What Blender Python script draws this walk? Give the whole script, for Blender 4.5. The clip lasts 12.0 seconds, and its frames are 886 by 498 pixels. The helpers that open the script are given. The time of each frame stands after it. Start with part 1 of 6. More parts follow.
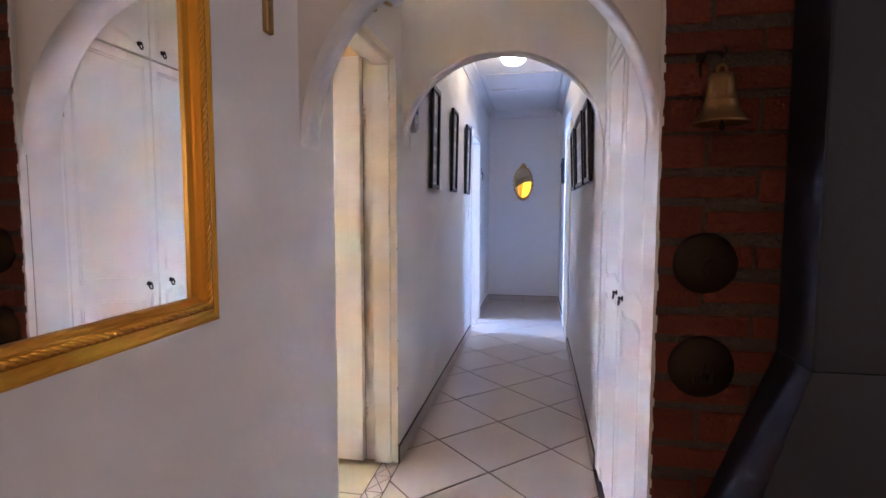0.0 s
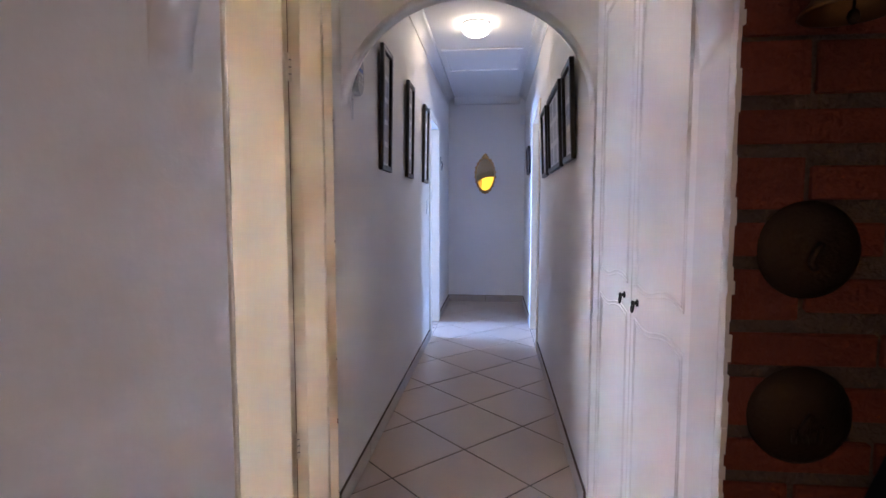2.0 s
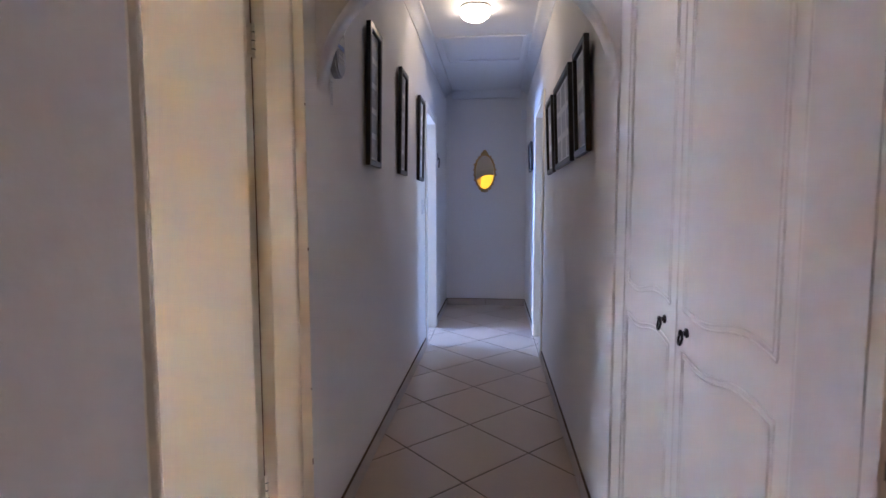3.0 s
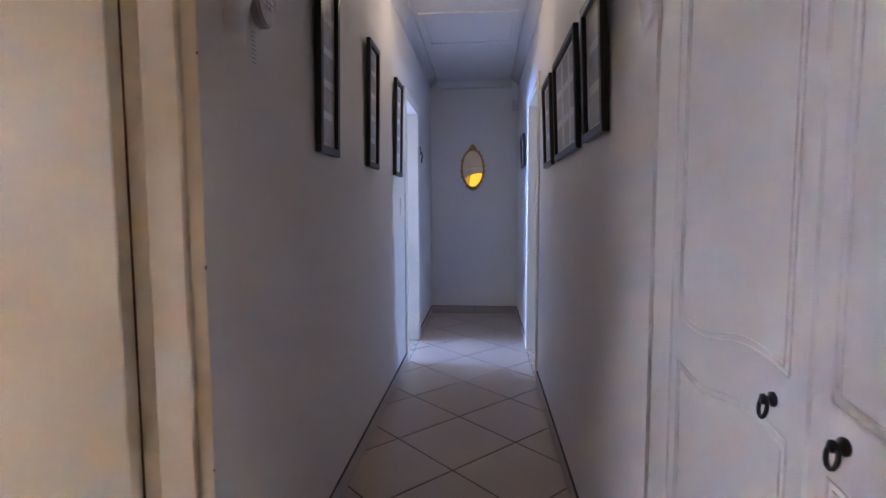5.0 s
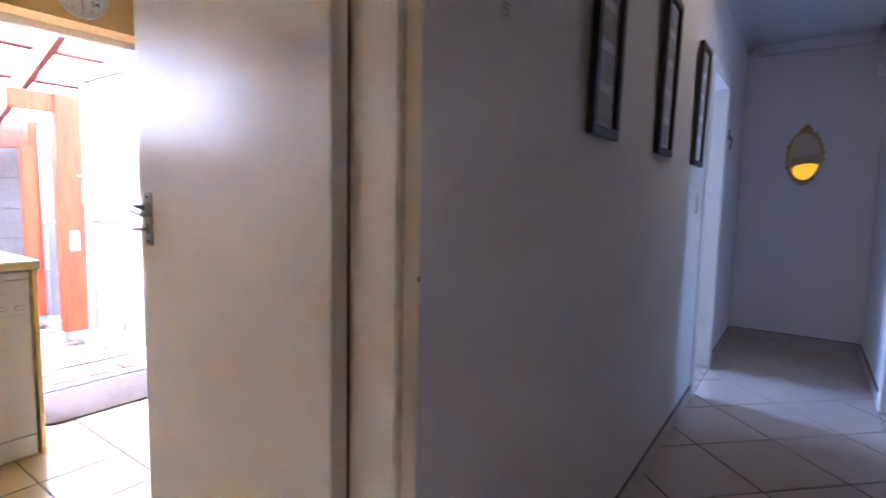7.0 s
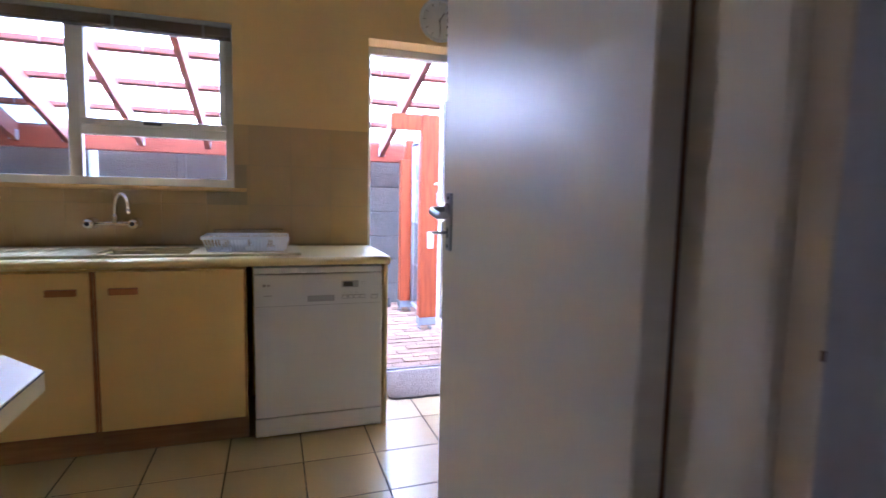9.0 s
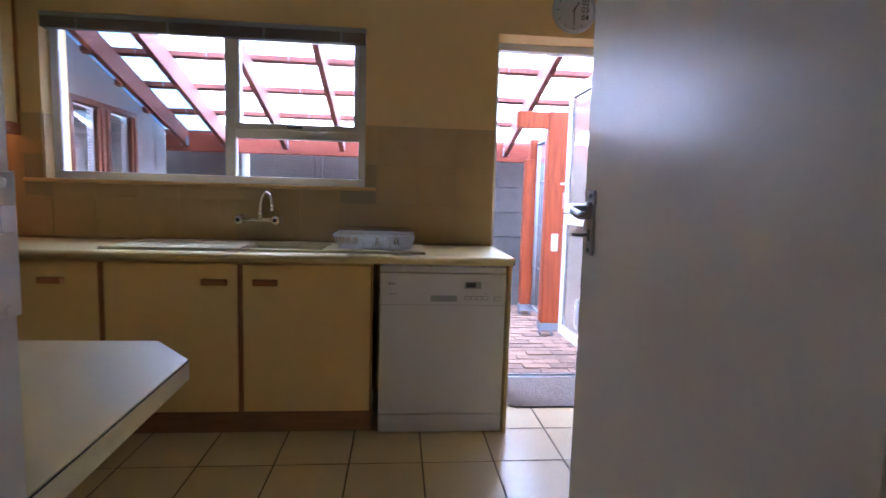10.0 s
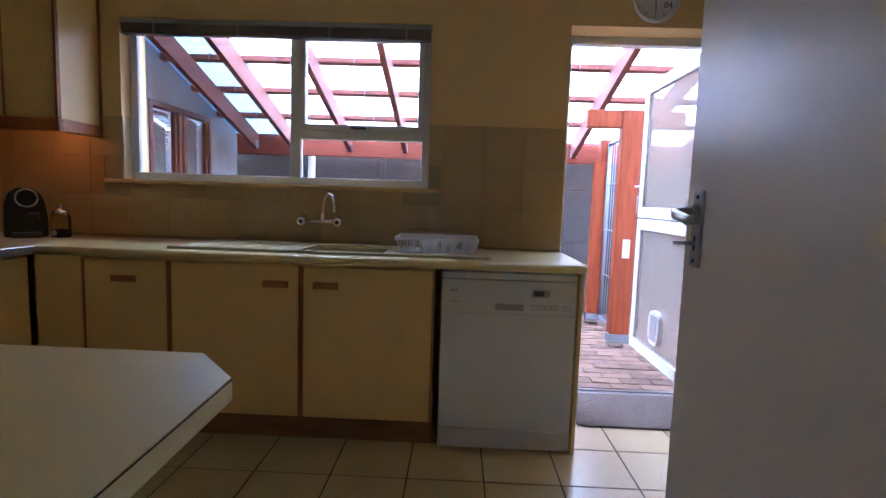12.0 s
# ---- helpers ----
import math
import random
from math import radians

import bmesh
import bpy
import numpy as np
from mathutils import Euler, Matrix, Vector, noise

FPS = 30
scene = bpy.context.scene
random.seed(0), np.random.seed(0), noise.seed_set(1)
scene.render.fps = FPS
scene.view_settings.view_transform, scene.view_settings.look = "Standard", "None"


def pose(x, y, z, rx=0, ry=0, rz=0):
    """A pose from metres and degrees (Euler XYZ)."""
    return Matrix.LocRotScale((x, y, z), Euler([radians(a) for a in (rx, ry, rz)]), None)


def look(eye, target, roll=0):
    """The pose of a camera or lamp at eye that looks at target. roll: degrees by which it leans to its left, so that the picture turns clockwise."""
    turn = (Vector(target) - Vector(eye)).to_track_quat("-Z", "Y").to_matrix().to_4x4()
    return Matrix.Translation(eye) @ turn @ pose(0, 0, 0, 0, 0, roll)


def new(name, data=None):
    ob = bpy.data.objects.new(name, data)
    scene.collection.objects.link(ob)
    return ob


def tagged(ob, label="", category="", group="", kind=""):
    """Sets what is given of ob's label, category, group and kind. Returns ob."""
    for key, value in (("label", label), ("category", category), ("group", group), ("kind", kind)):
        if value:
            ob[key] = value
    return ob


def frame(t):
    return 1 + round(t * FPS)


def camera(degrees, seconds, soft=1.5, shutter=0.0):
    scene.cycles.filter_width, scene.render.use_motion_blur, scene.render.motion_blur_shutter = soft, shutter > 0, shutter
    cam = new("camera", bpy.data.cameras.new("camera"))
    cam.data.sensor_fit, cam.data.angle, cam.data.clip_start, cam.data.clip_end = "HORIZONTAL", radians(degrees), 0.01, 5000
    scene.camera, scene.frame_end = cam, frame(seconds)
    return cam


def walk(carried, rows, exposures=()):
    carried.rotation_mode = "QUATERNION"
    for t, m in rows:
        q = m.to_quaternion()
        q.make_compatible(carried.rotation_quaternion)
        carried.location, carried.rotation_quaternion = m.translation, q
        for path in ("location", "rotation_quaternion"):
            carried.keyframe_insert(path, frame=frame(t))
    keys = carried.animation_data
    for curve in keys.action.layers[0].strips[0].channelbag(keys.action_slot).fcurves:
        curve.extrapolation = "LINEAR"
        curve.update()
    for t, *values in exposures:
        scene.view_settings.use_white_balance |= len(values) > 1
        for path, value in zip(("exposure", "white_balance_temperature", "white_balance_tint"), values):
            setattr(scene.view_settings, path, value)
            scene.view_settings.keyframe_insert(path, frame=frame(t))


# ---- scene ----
cam = camera(81.9, 12.0, shutter=0.4)
PATH = [
    (0, (0.181, 0.443, 1.264), (-0.182, 2.404, 1.112), 0.1),
    (0.5, (0.156, 0.551, 1.259), (-0.185, 2.515, 1.104), 0.1),
    (1, (0.12, 0.674, 1.253), (-0.18, 2.646, 1.098), -0.0),
    (1.5, (0.094, 0.796, 1.218), (-0.142, 2.776, 1.061), 0.1),
    (2, (0.111, 0.968, 1.195), (-0.092, 2.952, 1.04), 0.0),
    (2.5, (0.117, 1.106, 1.199), (-0.078, 3.09, 1.039), -0.1),
    (3, (0.094, 1.278, 1.203), (-0.104, 3.262, 1.043), -0.1),
    (5, (0.106, 1.789, 1.201), (-0.054, 3.776, 1.04), -0.2),
    (5.5, (0.113, 1.908, 1.196), (-0.106, 3.889, 1.034), -0.3),
    (6, (0.121, 2.042, 1.202), (-0.380, 3.971, 1.044), -0.3),
    (6.5, (0.098, 2.092, 1.188), (-0.782, 3.882, 1.038), 0.1),
    (7, (0.03, 2.17, 1.208), (-1.121, 3.794, 1.014), 1.2),
    (7.2, (0.002, 2.18, 1.203), (-1.231, 3.744, 1.015), 1.2),
    (8.8, (-0.153, 2.42, 1.21), (-2.007, 3.142, 1.007), 1.0),
    (9, (-0.202, 2.41, 1.195), (-2.091, 3.039, 1.001), 1.2),
    (9.5, (-0.253, 2.411, 1.193), (-2.202, 2.814, 0.994), 1.5),
    (10, (-0.3, 2.398, 1.186), (-2.282, 2.576, 0.986), 1.6),
    (10.5, (-0.314, 2.393, 1.19), (-2.303, 2.426, 0.983), 1.7),
    (11, (-0.339, 2.382, 1.189), (-2.329, 2.358, 0.988), 1.7),
    (11.5, (-0.369, 2.382, 1.19), (-2.359, 2.338, 0.991), 1.8),
    (12, (-0.434, 2.382, 1.179), (-2.424, 2.325, 0.985), 1.9),
]
EXPO = [(0.0, 5.95, 5150, 20), (2.0, 5.72, 5150, 20), (3.0, 5.3, 5250, 20), (5.0, 5.05, 5300, 21), (6.0, 5.18, 5400, 21), (7.0, 4.75, 5100, 22), (8.0, 4.2, 4900, 21), (9.0, 3.85, 4650, 20), (10.0, 3.35, 4700, 19), (12.0, 3.0, 4700, 18)]
walk(cam, [(t, look(eye, target, roll)) for t, eye, target, roll in PATH], EXPO)

# ---- world, sun, large lights ----
SUN_ELEV, SUN_ROT = radians(52), radians(250)
world = bpy.data.worlds.new("sky")
world.use_nodes = True
scene.world = world
_n = world.node_tree.nodes
_sky = _n.new("ShaderNodeTexSky")
_sky.sky_type = "NISHITA"
_sky.sun_disc = False
_sky.sun_elevation, _sky.sun_rotation = SUN_ELEV, SUN_ROT
_sky.dust_density = 3.0
_n["Background"].inputs["Strength"].default_value = 0.15
world.node_tree.links.new(_sky.outputs[0], _n["Background"].inputs["Color"])
_sd = bpy.data.lights.new("sun", "SUN")
_sd.energy, _sd.angle, _sd.color = 4.5, radians(1.0), (1.0, 0.95, 0.88)
sun = new("sun", _sd)
sun.matrix_world = look((0, 0, 0), (-math.sin(SUN_ROT) * math.cos(SUN_ELEV), -math.cos(SUN_ROT) * math.cos(SUN_ELEV), -math.sin(SUN_ELEV)))


def window_light(name, eye, target, w, h, watts, color):
    """An area lamp in an opening, in place of light from outside."""
    d = bpy.data.lights.new(name, "AREA")
    d.shape, d.size, d.size_y, d.energy, d.color = "RECTANGLE", w, h, watts, color
    o = new(name, d)
    o.matrix_world = look(eye, target)
    return o


# ---- materials ----
def mat(name, color, rough=0.6, metal=0.0, var=0.06, scale=6.0, fine=0.04, bump=0.05, bump_scale=60.0, coat=0.0, rand=0.0, spec=0.5):
    """A painted or solid surface: base colour with blotches at two scales and fine relief."""
    m = bpy.data.materials.new(name)
    m.use_nodes = True
    nt = m.node_tree
    b = nt.nodes["Principled BSDF"]
    b.inputs["Roughness"].default_value = rough
    b.inputs["Metallic"].default_value = metal
    b.inputs["Coat Weight"].default_value = coat
    b.inputs["Specular IOR Level"].default_value = spec
    tc = nt.nodes.new("ShaderNodeTexCoord")
    n1, n2 = nt.nodes.new("ShaderNodeTexNoise"), nt.nodes.new("ShaderNodeTexNoise")
    n1.inputs["Scale"].default_value, n1.inputs["Detail"].default_value = scale, 4
    n2.inputs["Scale"].default_value, n2.inputs["Detail"].default_value = scale * 14, 3
    for n in (n1, n2):
        nt.links.new(tc.outputs["Object"], n.inputs["Vector"])
    mix = nt.nodes.new("ShaderNodeMath")
    mix.operation = "MULTIPLY_ADD"
    mix.inputs[1].default_value, mix.inputs[2].default_value = var * 2, 1.0 - var
    nt.links.new(n1.outputs["Fac"], mix.inputs[0])
    mx2 = nt.nodes.new("ShaderNodeMath")
    mx2.operation = "MULTIPLY_ADD"
    mx2.inputs[1].default_value = fine * 2
    nt.links.new(n2.outputs["Fac"], mx2.inputs[0])
    nt.links.new(mix.outputs[0], mx2.inputs[2])
    last = mx2
    if rand:
        oi = nt.nodes.new("ShaderNodeObjectInfo")
        r = nt.nodes.new("ShaderNodeMath")
        r.operation = "MULTIPLY_ADD"
        r.inputs[1].default_value, r.inputs[2].default_value = rand * 2, -rand
        nt.links.new(oi.outputs["Random"], r.inputs[0])
        a = nt.nodes.new("ShaderNodeMath")
        nt.links.new(r.outputs[0], a.inputs[0])
        nt.links.new(last.outputs[0], a.inputs[1])
        last = a
    hsv = nt.nodes.new("ShaderNodeHueSaturation")
    hsv.inputs["Color"].default_value = (*color, 1)
    nt.links.new(last.outputs[0], hsv.inputs["Value"])
    nt.links.new(hsv.outputs[0], b.inputs["Base Color"])
    if bump:
        n3 = nt.nodes.new("ShaderNodeTexNoise")
        n3.inputs["Scale"].default_value, n3.inputs["Detail"].default_value = bump_scale, 5
        nt.links.new(tc.outputs["Object"], n3.inputs["Vector"])
        bp = nt.nodes.new("ShaderNodeBump")
        bp.inputs["Strength"].default_value, bp.inputs["Distance"].default_value = bump, 0.02
        nt.links.new(n3.outputs["Fac"], bp.inputs["Height"])
        nt.links.new(bp.outputs[0], b.inputs["Normal"])
    return m


def wood(name, dark, light, rough=0.4, stretch=(1, 1, 12), scale=3.0, coat=0.2, bump=0.08):
    """Timber with grain drawn out along one axis."""
    m = bpy.data.materials.new(name)
    m.use_nodes = True
    nt = m.node_tree
    b = nt.nodes["Principled BSDF"]
    b.inputs["Roughness"].default_value = rough
    b.inputs["Coat Weight"].default_value = coat
    tc, mp = nt.nodes.new("ShaderNodeTexCoord"), nt.nodes.new("ShaderNodeMapping")
    mp.inputs["Scale"].default_value = [12.0 / s for s in stretch]
    no = nt.nodes.new("ShaderNodeTexNoise")
    no.inputs["Scale"].default_value, no.inputs["Detail"].default_value, no.inputs["Distortion"].default_value = scale, 8, 0.6
    cr = nt.nodes.new("ShaderNodeValToRGB")
    cr.color_ramp.elements[0].position, cr.color_ramp.elements[1].position = 0.3, 0.7
    cr.color_ramp.elements[0].color, cr.color_ramp.elements[1].color = (*dark, 1), (*light, 1)
    nt.links.new(tc.outputs["Object"], mp.inputs["Vector"])
    nt.links.new(mp.outputs[0], no.inputs["Vector"])
    nt.links.new(no.outputs["Fac"], cr.inputs["Fac"])
    nt.links.new(cr.outputs[0], b.inputs["Base Color"])
    bp = nt.nodes.new("ShaderNodeBump")
    bp.inputs["Strength"].default_value, bp.inputs["Distance"].default_value = bump, 0.01
    nt.links.new(no.outputs["Fac"], bp.inputs["Height"])
    nt.links.new(bp.outputs[0], b.inputs["Normal"])
    return m


def glass_mat(name, tint=(1, 1, 1), rough=0.0):
    m = bpy.data.materials.new(name)
    m.use_nodes = True
    b = m.node_tree.nodes["Principled BSDF"]
    b.inputs["Base Color"].default_value = (*tint, 1)
    b.inputs["Roughness"].default_value = rough
    b.inputs["Transmission Weight"].default_value = 1.0
    b.inputs["IOR"].default_value = 1.45
    return m


def glow(name, color, strength):
    m = bpy.data.materials.new(name)
    m.use_nodes = True
    b = m.node_tree.nodes["Principled BSDF"]
    b.inputs["Base Color"].default_value = (*color, 1)
    b.inputs["Emission Color"].default_value = (*color, 1)
    b.inputs["Emission Strength"].default_value = strength
    return m


def sheet_mat(name, color, clear=0.35):
    """Milky corrugated plastic: some light goes straight through, most is scattered."""
    m = bpy.data.materials.new(name)
    m.use_nodes = True
    nt = m.node_tree
    nt.nodes.remove(nt.nodes["Principled BSDF"])
    t, c, x = nt.nodes.new("ShaderNodeBsdfTranslucent"), nt.nodes.new("ShaderNodeBsdfTransparent"), nt.nodes.new("ShaderNodeMixShader")
    t.inputs["Color"].default_value = (*color, 1)
    c.inputs["Color"].default_value = (*color, 1)
    x.inputs[0].default_value = clear
    nt.links.new(t.outputs[0], x.inputs[1])
    nt.links.new(c.outputs[0], x.inputs[2])
    nt.links.new(x.outputs[0], nt.nodes["Material Output"].inputs["Surface"])
    return m


M_WALL = mat("white wall paint", (0.74, 0.72, 0.70), 0.75, var=0.03, scale=2.0, fine=0.02, bump=0.05, bump_scale=40)
M_CREAM = mat("cream wall paint", (0.72, 0.51, 0.21), 0.7, var=0.04, scale=2.0, fine=0.02, bump=0.05, bump_scale=40)
M_CEIL = mat("ceiling paint", (0.78, 0.78, 0.78), 0.8, var=0.02, scale=2.0, fine=0.01, bump=0.05)
M_GLOSS = mat("white gloss enamel", (0.82, 0.80, 0.77), 0.35, var=0.03, scale=3.0, fine=0.02, bump=0.05, bump_scale=18)
M_CREAMGLOSS = mat("cream enamel", (0.84, 0.765, 0.62), 0.32, var=0.03, scale=3.0, fine=0.02, bump=0.05, bump_scale=240)
M_TILE = mat("beige glazed floor tile", (0.475, 0.385, 0.30), 0.30, var=0.06, scale=5.0, fine=0.04, bump=0.03, rand=0.04)
M_GROUT = mat("dark grout", (0.045, 0.035, 0.03), 0.9, var=0.1, bump=0.2)
M_KTILE = mat("cream glazed kitchen floor tile", (0.60, 0.48, 0.27), 0.22, var=0.05, scale=5.0, fine=0.04, bump=0.05, rand=0.04)
M_KGROUT = mat("black grout", (0.05, 0.04, 0.035), 0.9, var=0.1, bump=0.2)
M_SKIRT = mat("skirting tile", (0.42, 0.36, 0.32), 0.4, var=0.05, bump=0.03, rand=0.03)
M_BRICK = mat("red face brick", (0.14, 0.034, 0.022), 0.85, var=0.28, scale=12, fine=0.15, bump=0.5, bump_scale=90, rand=0.28)
M_MORTAR = mat("dark grey mortar", (0.10, 0.078, 0.068), 0.95, var=0.15, bump=0.6, bump_scale=120)
M_WTILE = mat("beige wall tile", (0.49, 0.34, 0.16), 0.3, var=0.05, scale=8, fine=0.03, bump=0.03, rand=0.03)
M_WGROUT = mat("beige tile grout", (0.38, 0.31, 0.18), 0.9, bump=0.1)
M_GOLD = mat("gold leaf", (0.74, 0.37, 0.025), 0.36, metal=0.8, var=0.06, scale=9, fine=0.05, bump=0.04, bump_scale=120)
M_BRASS = mat("aged brass", (0.42, 0.27, 0.10), 0.4, metal=0.9, var=0.25, scale=15, fine=0.15, bump=0.1)
M_BELL = mat("dull brown brass", (0.20, 0.115, 0.045), 0.42, metal=0.9, var=0.25, scale=15, fine=0.15, bump=0.1)
M_DBRASS = mat("dark tarnished brass", (0.034, 0.023, 0.016), 0.55, metal=0.8, var=0.3, scale=15, fine=0.15, bump=0.2, bump_scale=150)
M_STEEL = mat("dark blue-black painted steel", (0.009, 0.010, 0.018), 0.5, var=0.1, bump=0.05)
# black for the firebox, also coloured in as shade inside small holes
M_SOOT_HOLE = mat("black of firebox soot and dark holes", (0.012, 0.011, 0.011), 0.9, var=0.2, bump=0.2)
M_MIRROR = mat("mirror silver", (0.90, 0.91, 0.90), 0.0, metal=1.0, var=0.0, fine=0.0, bump=0.0)
M_BLACK = mat("black lacquered wood", (0.022, 0.018, 0.016), 0.35, var=0.1, bump=0.05)
M_MOUNT = mat("white picture mount", (0.72, 0.72, 0.72), 0.8, bump=0.0)
M_PHOTO = mat("grey photograph", (0.36, 0.36, 0.38), 0.5, var=0.5, scale=25, fine=0.2, bump=0.0, rand=0.25)
M_CHROME = mat("chrome", (0.80, 0.80, 0.82), 0.12, metal=1.0, var=0.02, bump=0.0)
M_SATIN = mat("satin steel", (0.44, 0.44, 0.45), 0.32, metal=1.0, var=0.04, bump=0.0)
M_IRON = mat("black iron", (0.03, 0.03, 0.032), 0.4, metal=0.6, var=0.1, bump=0.1)
M_LAMIN = mat("cream laminate", (0.75, 0.53, 0.19), 0.42, var=0.02, scale=3, fine=0.02, bump=0.02)
M_TOP = mat("cream laminate worktop", (0.68, 0.55, 0.23), 0.36, var=0.03, scale=4, fine=0.03, bump=0.02)
M_SINK = mat("ivory composite sink", (0.64, 0.57, 0.34), 0.42, var=0.03, bump=0.02)
M_OAK = wood("orange-brown oak edging", (0.30, 0.10, 0.02), (0.44, 0.17, 0.04), 0.5, (1, 12, 1), 3.0, coat=0.0)
M_PLINTH = wood("brown oak plinth", (0.24, 0.10, 0.035), (0.36, 0.17, 0.06), 0.5, (1, 12, 1), 3.0)
M_ORANGE = wood("orange varnished pine", (0.22, 0.034, 0.006), (0.34, 0.068, 0.012), 0.6, (1, 1, 12), 2.5, coat=0.0)
M_RAFTER = wood("red-brown stained pine", (0.12, 0.030, 0.020), (0.20, 0.055, 0.034), 0.7, (12, 1, 1), 2.5, coat=0.0)
M_BEAM = wood("dark red varnished pine", (0.15, 0.024, 0.010), (0.23, 0.045, 0.018), 0.65, (1, 12, 1), 2.5, coat=0.0)
M_WINWOOD = wood("dark red hardwood", (0.10, 0.030, 0.018), (0.18, 0.06, 0.03), 0.4, (1, 1, 12), 3.0)
M_APPL = mat("white appliance enamel", (0.67, 0.67, 0.68), 0.3, var=0.01, fine=0.01, bump=0.01)
M_GREY = mat("grey plastic", (0.36, 0.36, 0.38), 0.45, var=0.04, bump=0.02)
M_DGREY = mat("dark grey plastic", (0.06, 0.06, 0.065), 0.4, var=0.05, bump=0.02)
M_PVC = mat("white pvc", (0.72, 0.72, 0.75), 0.3, var=0.01, fine=0.01, bump=0.01)
M_ALU = mat("white powder-coated aluminium", (0.70, 0.70, 0.72), 0.35, var=0.02, bump=0.01)
M_GLASS = glass_mat("clear glass")
M_FROST = glass_mat("satin glass", (0.9, 0.92, 0.92), 0.35)
M_CLEARPL = glass_mat("clear plastic", (0.93, 0.95, 1.0), 0.15)
M_SHEET = sheet_mat("milky roof sheet", (0.88, 0.92, 0.98), 0.02)
# dim blue put into the sheet's colour for sky seen through it
M_SKYSHEET = sheet_mat("roof sheet coloured like the sky behind", (0.085, 0.125, 0.145), 0.03)
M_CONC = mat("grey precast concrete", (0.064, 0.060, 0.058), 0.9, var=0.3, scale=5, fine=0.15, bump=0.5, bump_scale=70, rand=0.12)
M_PAVER = mat("red-brown clay paver", (0.175, 0.105, 0.072), 0.9, var=0.35, scale=16, fine=0.2, bump=0.6, bump_scale=70, rand=0.32)
M_SAND = mat("jointing sand", (0.21, 0.17, 0.13), 0.95, var=0.2, bump=0.5)
M_PLASTER = mat("white exterior plaster", (0.31, 0.295, 0.305), 0.85, var=0.04, bump=0.3, bump_scale=60)
M_BLIND = mat("pale slatted blind", (0.50, 0.52, 0.52), 0.6, var=0.03, bump=0.0)
M_MAT = mat("brown coir doormat", (0.21, 0.165, 0.14), 0.98, var=0.15, scale=22, fine=0.35, bump=1.0, bump_scale=400)
M_GALV = mat("galvanised steel", (0.27, 0.31, 0.38), 0.5, metal=0.6, var=0.1, bump=0.05)
M_RED = mat("red printing", (0.55, 0.05, 0.04), 0.5, bump=0.0)
M_BLUEP = mat("blue printing", (0.06, 0.12, 0.40), 0.5, bump=0.0)
M_LAMP = glow("lit opal glass", (1.0, 0.75, 0.44), 0.62)
M_SKLINE = mat("brown skirting joint", (0.10, 0.07, 0.055), 0.9, var=0.1, bump=0.1)
M_BLINDD = mat("dark brown-grey blind", (0.20, 0.165, 0.155), 0.5, var=0.05, bump=0.02)
M_CHIP_GAP = mat("brown of paint chips and hinge gap", (0.16, 0.07, 0.035), 0.7, var=0.2, bump=0.2)


# ---- building helpers ----
ORIGIN = {}


def box(bm, x0, x1, y0, y1, z0, z1, bevel=0.0, seg=1):
    vs = [bm.verts.new((x, y, z)) for x in (x0, x1) for y in (y0, y1) for z in (z0, z1)]
    fs = [bm.faces.new([vs[i] for i in q]) for q in ((0, 1, 3, 2), (4, 6, 7, 5), (0, 4, 5, 1), (2, 3, 7, 6), (0, 2, 6, 4), (1, 5, 7, 3))]
    if bevel:
        es = list({e for f in fs for e in f.edges})
        bmesh.ops.bevel(bm, geom=es, offset=bevel, segments=seg, affect="EDGES", profile=0.5)
    return bm


def bx(*a, **k):
    return box(bmesh.new(), *a, **k)


def prism(bm, pts, axis, a, b):
    """An outline in a plane, drawn out along axis from a to b. pts are given in the two other axes, in order."""
    def at(p, v):
        return {"x": (v, p[0], p[1]), "y": (p[0], v, p[1]), "z": (p[0], p[1], v)}[axis]
    lo, hi = [bm.verts.new(at(p, a)) for p in pts], [bm.verts.new(at(p, b)) for p in pts]
    n = len(pts)
    fs = [bm.faces.new(lo), bm.faces.new(hi[::-1])]
    for i in range(n):
        fs.append(bm.faces.new((lo[i], hi[i], hi[(i + 1) % n], lo[(i + 1) % n])))
    bmesh.ops.recalc_face_normals(bm, faces=fs)
    return bm


def lathe(bm, profile, centre, axis="z", seg=24):
    """Rounds (radius, along) pairs about an axis through centre."""
    rings = []
    for r, h in profile:
        ring = []
        for i in range(seg):
            a = 2 * math.pi * i / seg
            u, v = r * math.cos(a), r * math.sin(a)
            p = {"z": (u, v, h), "x": (h, u, v), "y": (u, h, v)}[axis]
            ring.append(bm.verts.new([c + q for c, q in zip(centre, p)]))
        rings.append(ring)
    fs = []
    for a, b in zip(rings, rings[1:]):
        for i in range(seg):
            fs.append(bm.faces.new((a[i], a[(i + 1) % seg], b[(i + 1) % seg], b[i])))
    for ring in (rings[0], rings[-1]):
        fs.append(bm.faces.new(ring))
    for f in fs[:-2]:
        f.smooth = True
    bmesh.ops.recalc_face_normals(bm, faces=fs)
    return bm


